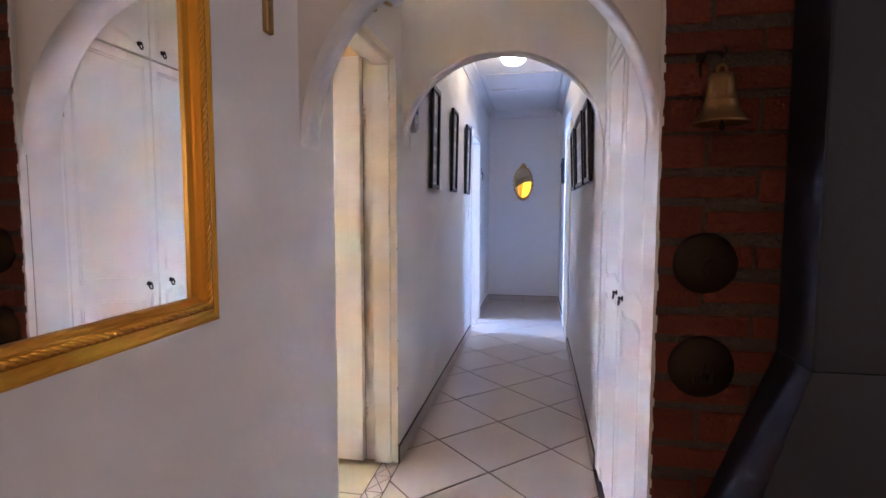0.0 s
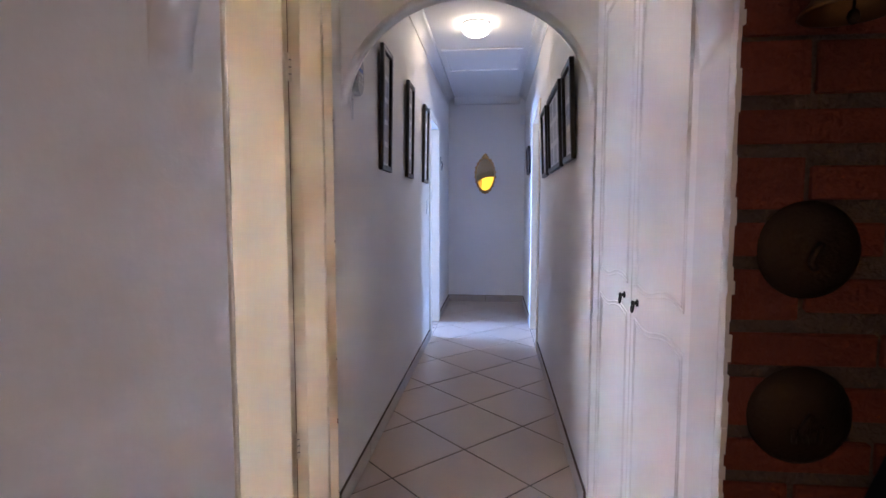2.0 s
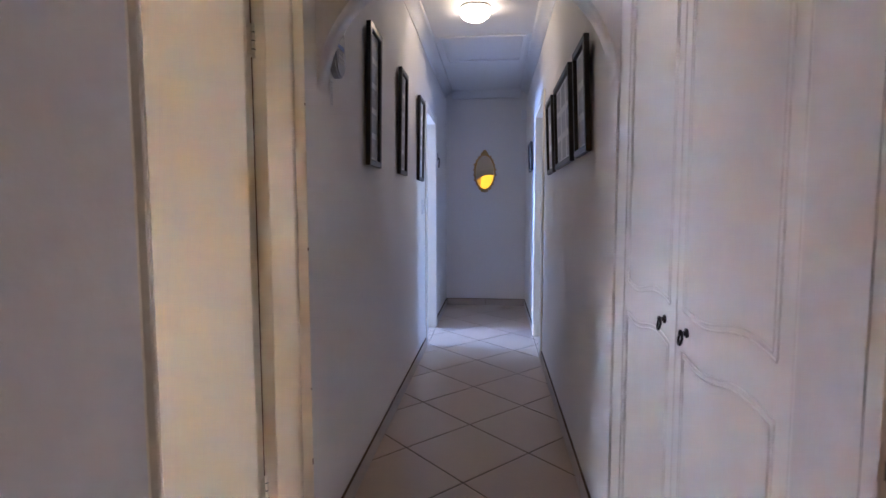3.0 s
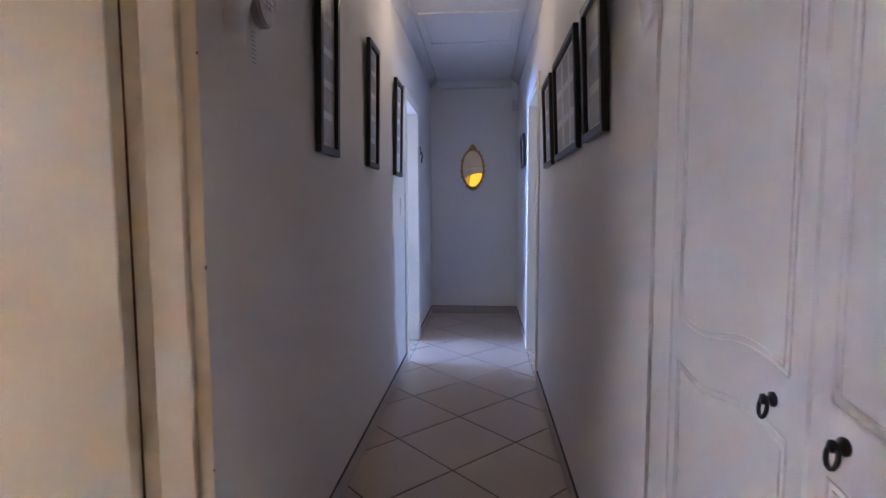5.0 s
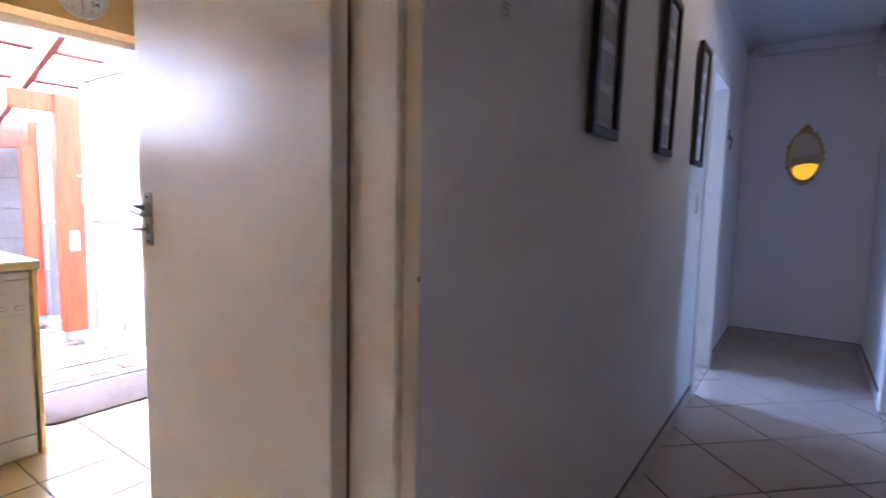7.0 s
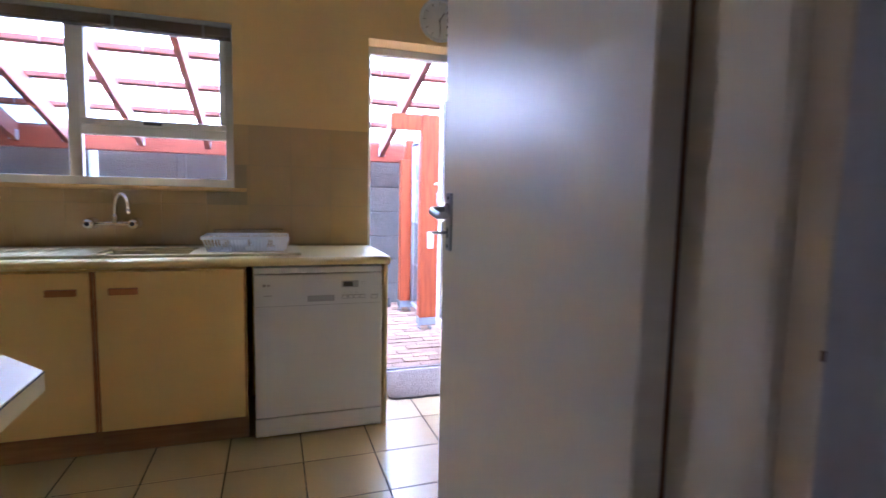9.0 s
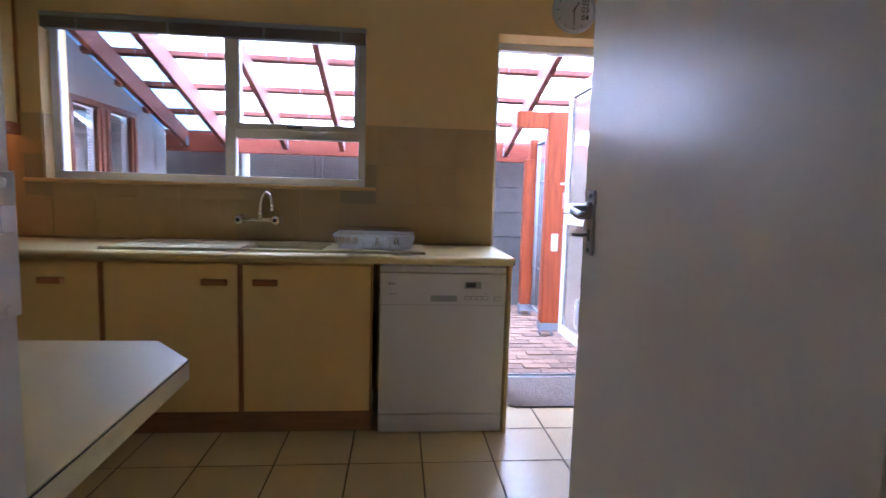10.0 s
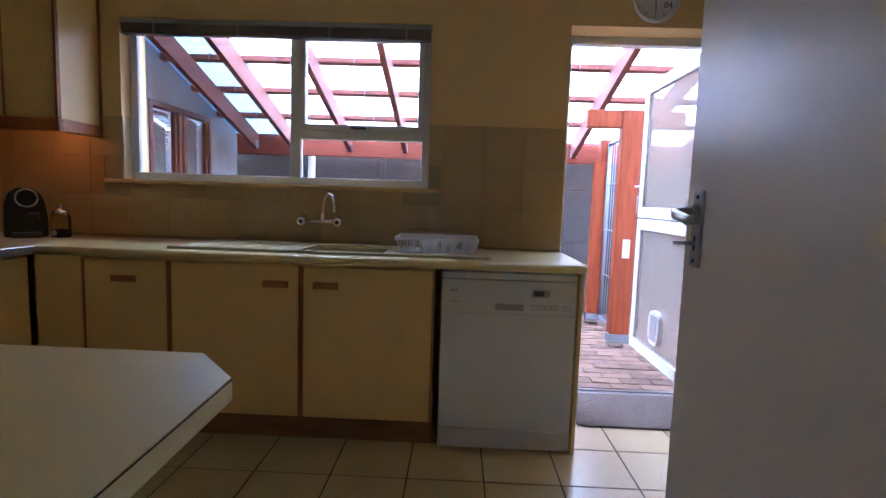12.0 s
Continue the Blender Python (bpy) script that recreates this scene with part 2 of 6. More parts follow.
def tube(bm, path, r, seg=10):
    """A round bar along a line of points."""
    path = [Vector(p) for p in path]
    rings = []
    for i, p in enumerate(path):
        d = (path[min(i + 1, len(path) - 1)] - path[max(i - 1, 0)]).normalized()
        u = d.orthogonal().normalized() if not rings else (prev - d * prev.dot(d)).normalized()
        prev = u
        w = d.cross(u)
        rings.append([bm.verts.new(p + r * (math.cos(2 * math.pi * k / seg) * u + math.sin(2 * math.pi * k / seg) * w)) for k in range(seg)])
    fs = []
    for a, b in zip(rings, rings[1:]):
        for k in range(seg):
            f = bm.faces.new((a[k], a[(k + 1) % seg], b[(k + 1) % seg], b[k]))
            f.smooth = True
            fs.append(f)
    fs += [bm.faces.new(rings[0]), bm.faces.new(rings[-1])]
    bmesh.ops.recalc_face_normals(bm, faces=fs)
    return bm


def base(name, loc, label="", category="", group="", kind=""):
    """An Empty at the foot of a thing; its parts are given in world places."""
    o = new(name)
    o.location = loc
    o.empty_display_size = 0.05
    ORIGIN[o] = Vector(loc)
    return tagged(o, label, category, group, kind)


def part(name, bm, material, parent=None, label=""):
    """Links a bmesh, given in world places, as one mesh under a thing or a part."""
    off = ORIGIN.get(parent, Vector((0, 0, 0)))
    me = bpy.data.meshes.new(name)
    bmesh.ops.translate(bm, verts=bm.verts, vec=-off)
    bm.to_mesh(me)
    bm.free()
    me.materials.append(material)
    o = new(name, me)
    if parent:
        o.parent = parent
        ORIGIN[o] = off
    if label:
        o["label"] = label
    return o


def solo(name, bm, material, label="", category="", kind="", group=""):
    """A thing of one mesh, its origin at its own foot."""
    c = sum((v.co for v in bm.verts), Vector()) / len(bm.verts)
    c.z = min(v.co.z for v in bm.verts)
    bmesh.ops.translate(bm, verts=bm.verts, vec=-c)
    me = bpy.data.meshes.new(name)
    bm.to_mesh(me)
    bm.free()
    me.materials.append(material)
    o = new(name, me)
    o.location = c
    ORIGIN[o] = c
    return tagged(o, label, category, group, kind)


def piece(name, mesh, parent, loc, rot=0.0):
    """One piece of a floor or wall on a shared mesh, at a world place."""
    o = new(name, mesh)
    o.parent = parent
    o.location = Vector(loc) - ORIGIN.get(parent, Vector((0, 0, 0)))
    o.rotation_euler = (0, 0, rot)
    return o


def mesh_of(bm, name, material):
    me = bpy.data.meshes.new(name)
    bm.to_mesh(me)
    bm.free()
    me.materials.append(material)
    return me


def structure(name, bm, material, label, category):
    return solo(name, bm, material, label, category, "structure")


# ---- the plan, in metres ----
XL, XR = -0.49, 0.475          # corridor walls
XK = -0.645                    # kitchen face of the corridor wall
XW, XO = -3.36, -3.60          # kitchen window wall, inside and outside
A1, A1B = 1.82, 1.95           # first arch, front and back
A2, A2B = 2.95, 3.06           # second arch
YE = 7.57                      # corridor end
CEIL = 2.60
D0, D1 = 2.13, 2.842           # kitchen doorway


# ---- large structure ----
def wall_x(name, x0, x1, y0, y1, z1, holes, material, label):
    """A wall along y between x0 and x1, with holes (y from, y to, z from, z to) in order."""
    bm = bmesh.new()
    y = y0
    for a, b, c, d in holes:
        box(bm, x0, x1, y, a, 0, z1)
        if c > 0:
            box(bm, x0, x1, a, b, 0, c)
        if d < z1:
            box(bm, x0, x1, a, b, d, z1)
        y = b
    box(bm, x0, x1, y, y1, 0, z1)
    return structure(name, bm, material, label, "wall")


def wall_y(name, y0, y1, x0, x1, z1, holes, material, label):
    bm = bmesh.new()
    x = x0
    for a, b, c, d in holes:
        box(bm, x, a, y0, y1, 0, z1)
        if c > 0:
            box(bm, a, b, y0, y1, 0, c)
        if d < z1:
            box(bm, a, b, y0, y1, d, z1)
        x = b
    box(bm, x, x1, y0, y1, 0, z1)
    return structure(name, bm, material, label, "wall")


LD0, LD1 = 5.655, 6.36          # door to the lit room
RD0, RD1 = 5.32, 6.10          # door opposite
XM = -0.567
wall_x("wall_west", XM, XL, -4.0, YE + 0.1, CEIL, [(D0 - 0.07, 2.8365, 0, 1.985), (LD0, LD1, 0, 2.05)], M_WALL, "white painted plaster wall of hall and passage")
wall_x("wall_kitchen_east", XK, XM, -0.3, 4.2, CEIL, [(D0 - 0.05, D1 + 0.02, 0, 2.02)], M_CREAM, "cream painted kitchen wall beside the passage")
wall_x("wall_east", XR, XR + 0.12, A2, YE + 0.1, CEIL, [(RD0, RD1, 0, 2.05)], M_WALL, "white painted plaster wall of the passage")
wall_y("wall_north", YE, YE + 0.12, XL, XR, CEIL, [], M_WALL, "white end wall of the passage")
wall_y("wall_kitchen_south", -0.42, -0.3, XO, XM, CEIL, [], M_CREAM, "cream kitchen end wall")
wall_y("wall_kitchen_north", 4.2, 4.32, XO, XM, CEIL, [], M_CREAM, "cream kitchen wall")
W0, W1, WZ0, WZ1 = 0.43, 2.20, 1.235, 2.14
B0, B1, BZ = 2.965, 3.84, 2.15
wall_x("wall_kitchen_west", XO, XW, -0.3, 4.2, CEIL, [(W0, W1, WZ0, WZ1), (B0, B1, 0, BZ)], M_CREAM, "cream painted kitchen wall with window and back door")
# hall behind the camera
wall_y("wall_south", -4.12, -4.0, XL, 4.0, CEIL, [], M_WALL, "white hall wall")
# opening out of view, added to hold the hall lamp
wall_x("wall_hall_east", 4.0, 4.12, -4.0, 3.06, CEIL, [(-0.5, 0.35, 1.0, 2.0)], M_WALL, "white hall wall with an added window opening")
wall_y("wall_breast", A1 + 0.012, A1B, XR, 4.0, CEIL, [], M_WALL, "plastered wall behind the face brick")
wall_y("wall_cupboard_back", 2.95, 3.06, XR + 0.12, 4.0, CEIL, [], M_WALL, "plain wall behind the built-in cupboard")
# unseen board added outside, keeping blue sky light out of the hall
structure("sky_blocker", bx(4.13, 4.16, -0.6, 0.45, 0.9, 2.1), M_OAK, "unseen board blocking sky light at the hall opening", "shutter")
# rooms off the passage
wall_x("wall_room_west", -3.3, -3.2, 4.32, 8.6, CEIL, [(5.75, 6.45, 1.2, 1.8)], M_WALL, "white bedroom wall with a window")
wall_y("wall_room_north", 8.5, 8.6, -3.2, XM, CEIL, [], M_WALL, "white bedroom wall")
wall_y("wall_room_east_south", 4.4, 4.5, XR + 0.12, 3.2, CEIL, [], M_WALL, "white bedroom wall")
wall_y("wall_room_east_north", 7.6, 7.7, XR + 0.12, 3.2, CEIL, [], M_WALL, "white bedroom wall")
wall_x("wall_room_east", 3.2, 3.3, 4.4, 7.7, CEIL, [(5.6, 6.2, 1.1, 1.9)], M_WALL, "white bedroom wall with a window")

ceil = bmesh.new()
box(ceil, XL, 4.12, -4.12, 3.06, CEIL, CEIL + 0.1)
box(ceil, XL, XR + 0.12, 3.06, YE + 0.12, CEIL, CEIL + 0.1)
box(ceil, XO, XL, -0.42, 4.32, CEIL, CEIL + 0.1)
box(ceil, -3.3, XL, 4.32, 8.6, CEIL, CEIL + 0.1)
box(ceil, XR + 0.12, 3.3, 4.4, 7.7, CEIL, CEIL + 0.1)
structure("ceiling", ceil, M_CEIL, "flat white painted ceiling", "ceiling")


def cove(name, pts, inward):
    """Plaster cornice: a hollow quarter strip along a wall line at the ceiling."""
    (x0, y0), (x1, y1) = pts
    prof = [(0, 0)] + [(0.085 * (1 - math.cos(a)), -0.085 * (1 - math.sin(a))) for a in [radians(90 - 15 * i) for i in range(7)]]
    bm = bmesh.new()
    ox, oy = inward
    lo = [bm.verts.new((x0 + ox * p, y0 + oy * p, CEIL + q)) for p, q in prof]
    hi = [bm.verts.new((x1 + ox * p, y1 + oy * p, CEIL + q)) for p, q in prof]
    fs = [bm.faces.new((lo[i], hi[i], hi[(i + 1) % len(lo)], lo[(i + 1) % len(lo)])) for i in range(len(lo))]
    for f in fs[1:-1]:
        f.smooth = True
    fs += [bm.faces.new(lo), bm.faces.new(hi)]
    bmesh.ops.recalc_face_normals(bm, faces=fs)
    structure(name, bm, M_CEIL, "white coved plaster cornice", "cornice")


cove("trim_cornice_west", ((XL, A2B), (XL, YE)), (1, 0))
cove("trim_cornice_east", ((XR, A2B), (XR, YE)), (-1, 0))
cove("trim_cornice_north", ((XL + 0.07, YE), (XR - 0.07, YE)), (0, -1))


def arch(name, y0, y1, x0, x1, spring, rise, label, n=40):
    """Plastered wall over a round-headed opening."""
    c, a = (x0 + x1) / 2, (x1 - x0) / 2
    pts = [(c - a * math.cos(math.pi * i / n), spring + rise * math.sin(math.pi * i / n)) for i in range(n + 1)]
    bm = bmesh.new()
    rows = [[bm.verts.new((x, y, z)) for x, z in pts] + [bm.verts.new((x, y, CEIL)) for x, z in pts] for y in (y0, y1)]
    k = n + 1
    fs = []
    for i in range(n):
        for r in rows:
            fs.append(bm.faces.new((r[i], r[i + 1], r[k + i + 1], r[k + i])))
        f = bm.faces.new((rows[0][i], rows[0][i + 1], rows[1][i + 1], rows[1][i]))
        f.smooth = True
        fs.append(f)
        fs.append(bm.faces.new((rows[0][k + i], rows[0][k + i + 1], rows[1][k + i + 1], rows[1][k + i])))
    bmesh.ops.recalc_face_normals(bm, faces=fs)
    return structure(name, bm, M_WALL, label, "arch")


arch("wall_arch_front", A1, A1B, XL, XR, 1.44, 0.53, "white plastered round arch into the passage")
arch("wall_arch_inner", A2, A2B, XL, XR, 1.594, 0.43, "white plastered round arch further into the passage")

# floors
floor = structure("floor", bx(XL, 4.0, -4.0, 3.06, -0.1, -0.0032), M_GROUT, "dark grouted bed under beige floor tiles", "floor")
floor_p = structure("floor_passage", bx(XL, XR + 0.12, 3.06, YE, -0.1, -0.0032), M_GROUT, "dark grouted bed under beige passage tiles", "floor")
floor_k = structure("floor_kitchen", bx(XO, XM, -0.42, 4.32, -0.1, -0.002), M_KGROUT, "dark grouted bed under cream kitchen tiles", "floor")
floor_s = structure("floor_threshold", bx(XM, XL, D0 - 0.05, D1 + 0.012, -0.1, -0.002), M_GROUT, "dark grouted bed in the kitchen doorway", "floor")
structure("floor_room_west", bx(-3.3, XL, 4.32, 8.6, -0.1, -0.004), M_TILE, "beige tiled bedroom floor", "floor")
structure("floor_room_east", bx(XR + 0.12, 3.3, 4.4, 7.7, -0.1, -0.004), M_TILE, "beige tiled bedroom floor", "floor")

# area lamps in the openings of the house; the hall's is an added fill
window_light("hall_fill_light", (4.06, -0.08, 1.5), (0, 0.2, 1.3), 0.8, 0.95, 0.44, (1.0, 0.82, 0.67))
window_light("bedroom_window_light", (-3.19, 6.1, 1.5), (0, 6.3, 1.3), 0.6, 0.5, 4.8, (0.32, 0.51, 1.0))
window_light("east_room_window_light", (3.19, 5.9, 1.5), (0, 5.7, 1.2), 0.6, 0.8, 0.6, (0.6, 0.75, 1.0))


# ---- doorways ----
def door_frame(name, y0, y1, x0, x1, material, z1=2.02, w=0.03):
    """Timber lining of a doorway in a wall along y."""
    f = base(name, ((x0 + x1) / 2, (y0 + y1) / 2, 0), "painted timber door frame with worn edges", "door frame", kind="structure")
    part("jamb", bx(x0, x1, y0 - w, y0, 0, z1, bevel=0.003), material, f)
    part("jamb", bx(x0, x1, y1, y1 + w, 0, z1, bevel=0.003), material, f)
    part("head", bx(x0, x1, y0 - w, y1 + w, z1, z1 + w, bevel=0.003), material, f)
    return f


k_frame = base("door_frame_kitchen", (-0.6, (D0 + D1) / 2, 0), "cream enamelled rebated timber door frame with chipped edges", "door frame", kind="structure")
ST = 2.816                      # face of the frame inside the rebate, hinge side
part("jamb", bx(-0.662, -0.606, D1, D1 + 0.03, 0, 1.992, bevel=0.003), M_CREAMGLOSS, k_frame)
part("jamb", bx(-0.683, -0.535, D0 - 0.03, D0, 0, 1.992, bevel=0.003), M_CREAMGLOSS, k_frame)
part("stop", bx(-0.6055, -0.522, ST, D1 + 0.02, 0, 1.95, bevel=0.004), M_CREAMGLOSS, k_frame)
part("stop", bx(-0.600, -0.520, D0 + 0.001, D0 + 0.014, 0, 1.95, bevel=0.003), M_CREAMGLOSS, k_frame)
part("head", bx(-0.662, -0.606, D0 - 0.03, D1 + 0.03, 1.9925, 2.03, bevel=0.003), M_CREAMGLOSS, k_frame)
part("head_stop", bx(-0.6055, -0.522, D0 + 0.001, D1 + 0.02, 1.9505, 2.03, bevel=0.004), M_CREAMGLOSS, k_frame)
part("reveal", bx(-0.5215, XL + 0.002, 2.832, 2.8365, 0, 1.981, bevel=0.0015), M_CREAMGLOSS, k_frame, "cream painted plaster reveal")
part("reveal_head", bx(-0.5215, XL + 0.002, D0 - 0.07, 2.8365, 1.9812, 1.9852, bevel=0.0015), M_CREAMGLOSS, k_frame, "cream painted plaster reveal")
for z, h in ((0.09, 0.012), (0.37, 0.02), (0.62, 0.006), (1.07, 0.009), (1.52, 0.006)):
    part("paint_chip", bx(XL + 0.0006, XL + 0.0028, 2.8315, 2.8342, z, z + h), M_CHIP_GAP, k_frame, "brown chip in the paint")
keep_plate = part("strike_plate", bx(-0.6815, -0.648, D0 + 0.0005, D0 + 0.0035, 1.095, 1.196, bevel=0.001), M_CREAMGLOSS, k_frame, "paint-smeared steel strike plate")
# black slip on the plate, painting the slot's dark depth
part("bolt_hole", bx(-0.657, -0.650, D0 + 0.0036, D0 + 0.0044, 1.108, 1.180), M_SOOT_HOLE, keep_plate, "worn slot, its dark depth coloured black")
part("latch_strip", bx(-0.678, -0.664, D0 + 0.0036, D0 + 0.0050, 1.154, 1.173, bevel=0.0005), M_SATIN, keep_plate, "bare grey steel")
for z in (1.188, 1.101):
    part("screw", lathe(bmesh.new(), [(0.0035, 0), (0.0035, 0.001), (0.002, 0.0015)], (-0.668, D0 + 0.0036, z), "y", 10), M_CREAMGLOSS, keep_plate)
for nm, y0, y1, xa, xb in (("door_frame_west", LD0 + 0.03, LD1 - 0.03, -0.66, XL + 0.012), ("door_frame_east", RD0 + 0.03, RD1 - 0.03, XR - 0.012, XR + 0.13)):
    f = door_frame(nm, y0, y1, xa, xb, M_GLOSS if xa < 0 else M_CREAMGLOSS)
    a, b = (XL, XL + 0.014) if xa < 0 else (XR - 0.014, XR)
    m = M_GLOSS if xa < 0 else M_CREAMGLOSS
    part("architrave", bx(a, b, y0 - 0.085, y0 - 0.03, 0, 2.10, bevel=0.004), m, f)
    part("architrave", bx(a, b, y1 + 0.03, y1 + 0.085, 0, 2.10, bevel=0.004), m, f)
    part("architrave", bx(a, b, y0 - 0.03, y1 + 0.03, 2.05, 2.10, bevel=0.004), m, f)

# kitchen door leaf, standing open
leaf = base("door_1", (-0.655, 2.82, 0), "open flush cream-painted kitchen door with steel lever handles", "door", kind="structure")
part("leaf", bx(-1.418, -0.657, 2.793, 2.835, 0.012, 1.988, bevel=0.003), M_CREAMGLOSS, leaf)
# brown strip along the leaf's back edge, filling the hinge gap
part("back_edge", bx(-0.680, -0.6580, 2.8352, 2.8412, 0.012, 1.986), M_CHIP_GAP, leaf, "dark brown strip in the hinge gap")
for z in (0.27, 1.72):
    h = part("hinge", tube(bmesh.new(), [(-0.652, 2.8385, z - 0.05), (-0.652, 2.8385, z + 0.05)], 0.0058, 10), M_CREAMGLOSS, leaf, "paint-smeared steel butt hinge")
    part("hinge_leaf", bx(-0.6568, -0.6545, 2.800, 2.834, z - 0.05, z + 0.05), M_CREAMGLOSS, h)
    for dz in (-0.026, 0.0, 0.026):
        part("hinge_gap", lathe(bmesh.new(), [(0.0061, -0.0012), (0.0061, 0.0012)], (-0.652, 2.8385, z + dz), "z", 10), M_IRON, h)


def lever(parent, x, y, z, s):
    """A lever handle on a long back plate, on the face towards s along y."""
    pl = part("handle_plate", bx(x - 0.018, x + 0.018, min(y, y + s * 0.006), max(y, y + s * 0.006), z - 0.098, z + 0.040, bevel=0.002), M_SATIN, parent, "satin steel back plate")
    part("lever", tube(bmesh.new(), [(x, y, z), (x, y + s * 0.030, z), (x + 0.004, y + s * 0.044, z - 0.001), (x + 0.02, y + s * 0.050, z - 0.004), (x + 0.07, y + s * 0.050, z - 0.012), (x + 0.11, y + s * 0.048, z - 0.010)], 0.0085, 12), M_SATIN, pl)
    part("rose", lathe(bmesh.new(), [(0.016, 0), (0.016, s * 0.006), (0.012, s * 0.01)], (x, y + s * 0.006, z), "y", 16), M_SATIN, pl)
    # thin black slip painted as the shade inside the keyhole
    part("keyhole", bx(x - 0.003, x + 0.003, min(y + s * 0.006, y + s * 0.007), max(y + s * 0.006, y + s * 0.007), z - 0.068, z - 0.042), M_SOOT_HOLE, pl)
    for dz in (0.028, -0.087):
        part("screw", lathe(bmesh.new(), [(0.0045, 0), (0.003, s * 0.002)], (x, y + s * 0.006, z + dz), "y", 10), M_IRON, pl)
    return pl


plate = lever(leaf, -1.362, 2.793, 1.170, -1)
key = tube(bmesh.new(), [(-1.362, 2.787, 1.115), (-1.362, 2.772, 1.115)], 0.004, 8)
tube(key, [(-1.362 + 0.011 * math.cos(radians(a)), 2.762 + 0.011 * math.sin(radians(a)), 1.115) for a in range(0, 361, 30)], 0.0028, 6)
part("key", key, M_SATIN, plate, "small steel key in the lock")
lever(leaf, -1.362, 2.836, 1.170, 1)
leaf.rotation_euler = (0, 0, radians(-1.6))

# panelled door of the lit room, ajar into it, with its hanging keys
d2 = base("door_2", (-0.66, 6.32, 0), "white door standing open into the bright room", "door", kind="structure")
part("leaf", bx(-1.37, -0.67, 6.285, 6.325, 0.012, 2.01, bevel=0.003), M_GLOSS, d2)
d3 = base("door_3", (0.60, 6.06, 0), "cream door standing open into a bedroom", "door", kind="structure")
part("leaf", bx(0.62, 1.32, 6.025, 6.065, 0.012, 2.01, bevel=0.003), M_CREAMGLOSS, d3)
hook = base("key_hook", (XL, 6.58, 1.66), "small dark metal hook with keys on the wall", "hook")
part("back", bx(XL, XL + 0.006, 6.57, 6.59, 1.69, 1.77, bevel=0.002), M_IRON, hook)
part("keys", tube(bmesh.new(), [(XL + 0.012, 6.58, 1.72), (XL + 0.02, 6.58, 1.69), (XL + 0.015, 6.585, 1.66), (XL + 0.012, 6.58, 1.62)], 0.006, 8), M_IRON, hook)
sw = base("light_switch", (XL, 5.43, 1.15), "white plastic light switch on the passage wall", "light switch")
part("plate", bx(XL, XL + 0.008, 5.395, 5.465, 1.152, 1.272, bevel=0.002), M_PVC, sw)
part("rocker", bx(XL + 0.008, XL + 0.012, 5.417, 5.443, 1.187, 1.237, bevel=0.001), M_PVC, sw)

# skirting tiles
def skirting(name, pts, label):
    """A row of skirting tiles with a dark joint along the top."""
    s = base(name, ((pts[0] + pts[1]) / 2, (pts[2] + pts[3]) / 2, 0), label, "baseboard", kind="structure")
    x0, x1, y0, y1 = pts
    part("grout_line", bx(x0, x1, y0, y1, 0, 0.083), M_SKLINE, s)
    long_y = (y1 - y0) > (x1 - x0)
    n = max(1, round((y1 - y0 if long_y else x1 - x0) / 0.43))
    for i in range(n):
        if long_y:
            a, b = y0 + (y1 - y0) * i / n + 0.002, y0 + (y1 - y0) * (i + 1) / n - 0.002
            bm = bx(x0 + (0.0005 if x0 > 0 else 0.002) - (0.003 if x0 > 0 else 0), x1 + (0 if x0 > 0 else 0.003), a, b, 0.001, 0.079, bevel=0.0015)
        else:
            a, b = x0 + (x1 - x0) * i / n + 0.002, x0 + (x1 - x0) * (i + 1) / n - 0.002
            bm = bx(a, b, y0 - 0.003, y1 - 0.001, 0.001, 0.079, bevel=0.0015)
        part("tile", bm, M_SKIRT, s)


skirting("baseboard_west", (XL, XL + 0.009, 2.839, LD0 - 0.06), "grey-beige skirting tiles with dark joint")
skirting("baseboard_west_far", (XL, XL + 0.009, LD1 + 0.06, YE - 0.012), "grey-beige skirting tiles with dark joint")
skirting("baseboard_east", (XR - 0.009, XR, A2, RD0 - 0.06), "grey-beige skirting tiles with dark joint")
skirting("baseboard_east_far", (XR - 0.009, XR, RD1 + 0.06, YE - 0.012), "grey-beige skirting tiles with dark joint")
skirting("baseboard_north", (XL + 0.012, XR - 0.012, YE - 0.011, YE), "grey-beige skirting tiles with dark joint")

# ---- hall: gilt mirror, brass strip, brick pier, fireplace ----
gm = base("wall_mirror", (XL, 0.75, 1.02), "large mirror in a carved gold frame on the white wall", "mirror")
MY0, MY1, MZ0, MZ1 = 0.05, 1.388, 1.036, 2.25
FW = 0.056


def frame_side(a, b, inward, prof):
    """One mitred side of a picture frame on the wall x = XL. a, b: outer corners; prof: (inwards, off the wall)."""
    bm = bmesh.new()
    ay, az = a
    by, bz = b
    dy, dz = (1 if by > ay else -1 if by < ay else 0), (1 if bz > az else -1 if bz < az else 0)
    iy, iz = inward
    lo = [bm.verts.new((XL + h, ay + (iy + dy) * u, az + (iz + dz) * u)) for u, h in prof]
    hi = [bm.verts.new((XL + h, by + (iy - dy) * u, bz + (iz - dz) * u)) for u, h in prof]
    n = len(prof)
    fs = [bm.faces.new((lo[i], hi[i], hi[(i + 1) % n], lo[(i + 1) % n])) for i in range(n)] + [bm.faces.new(lo), bm.faces.new(hi)]
    bmesh.ops.recalc_face_normals(bm, faces=fs)
    return bm


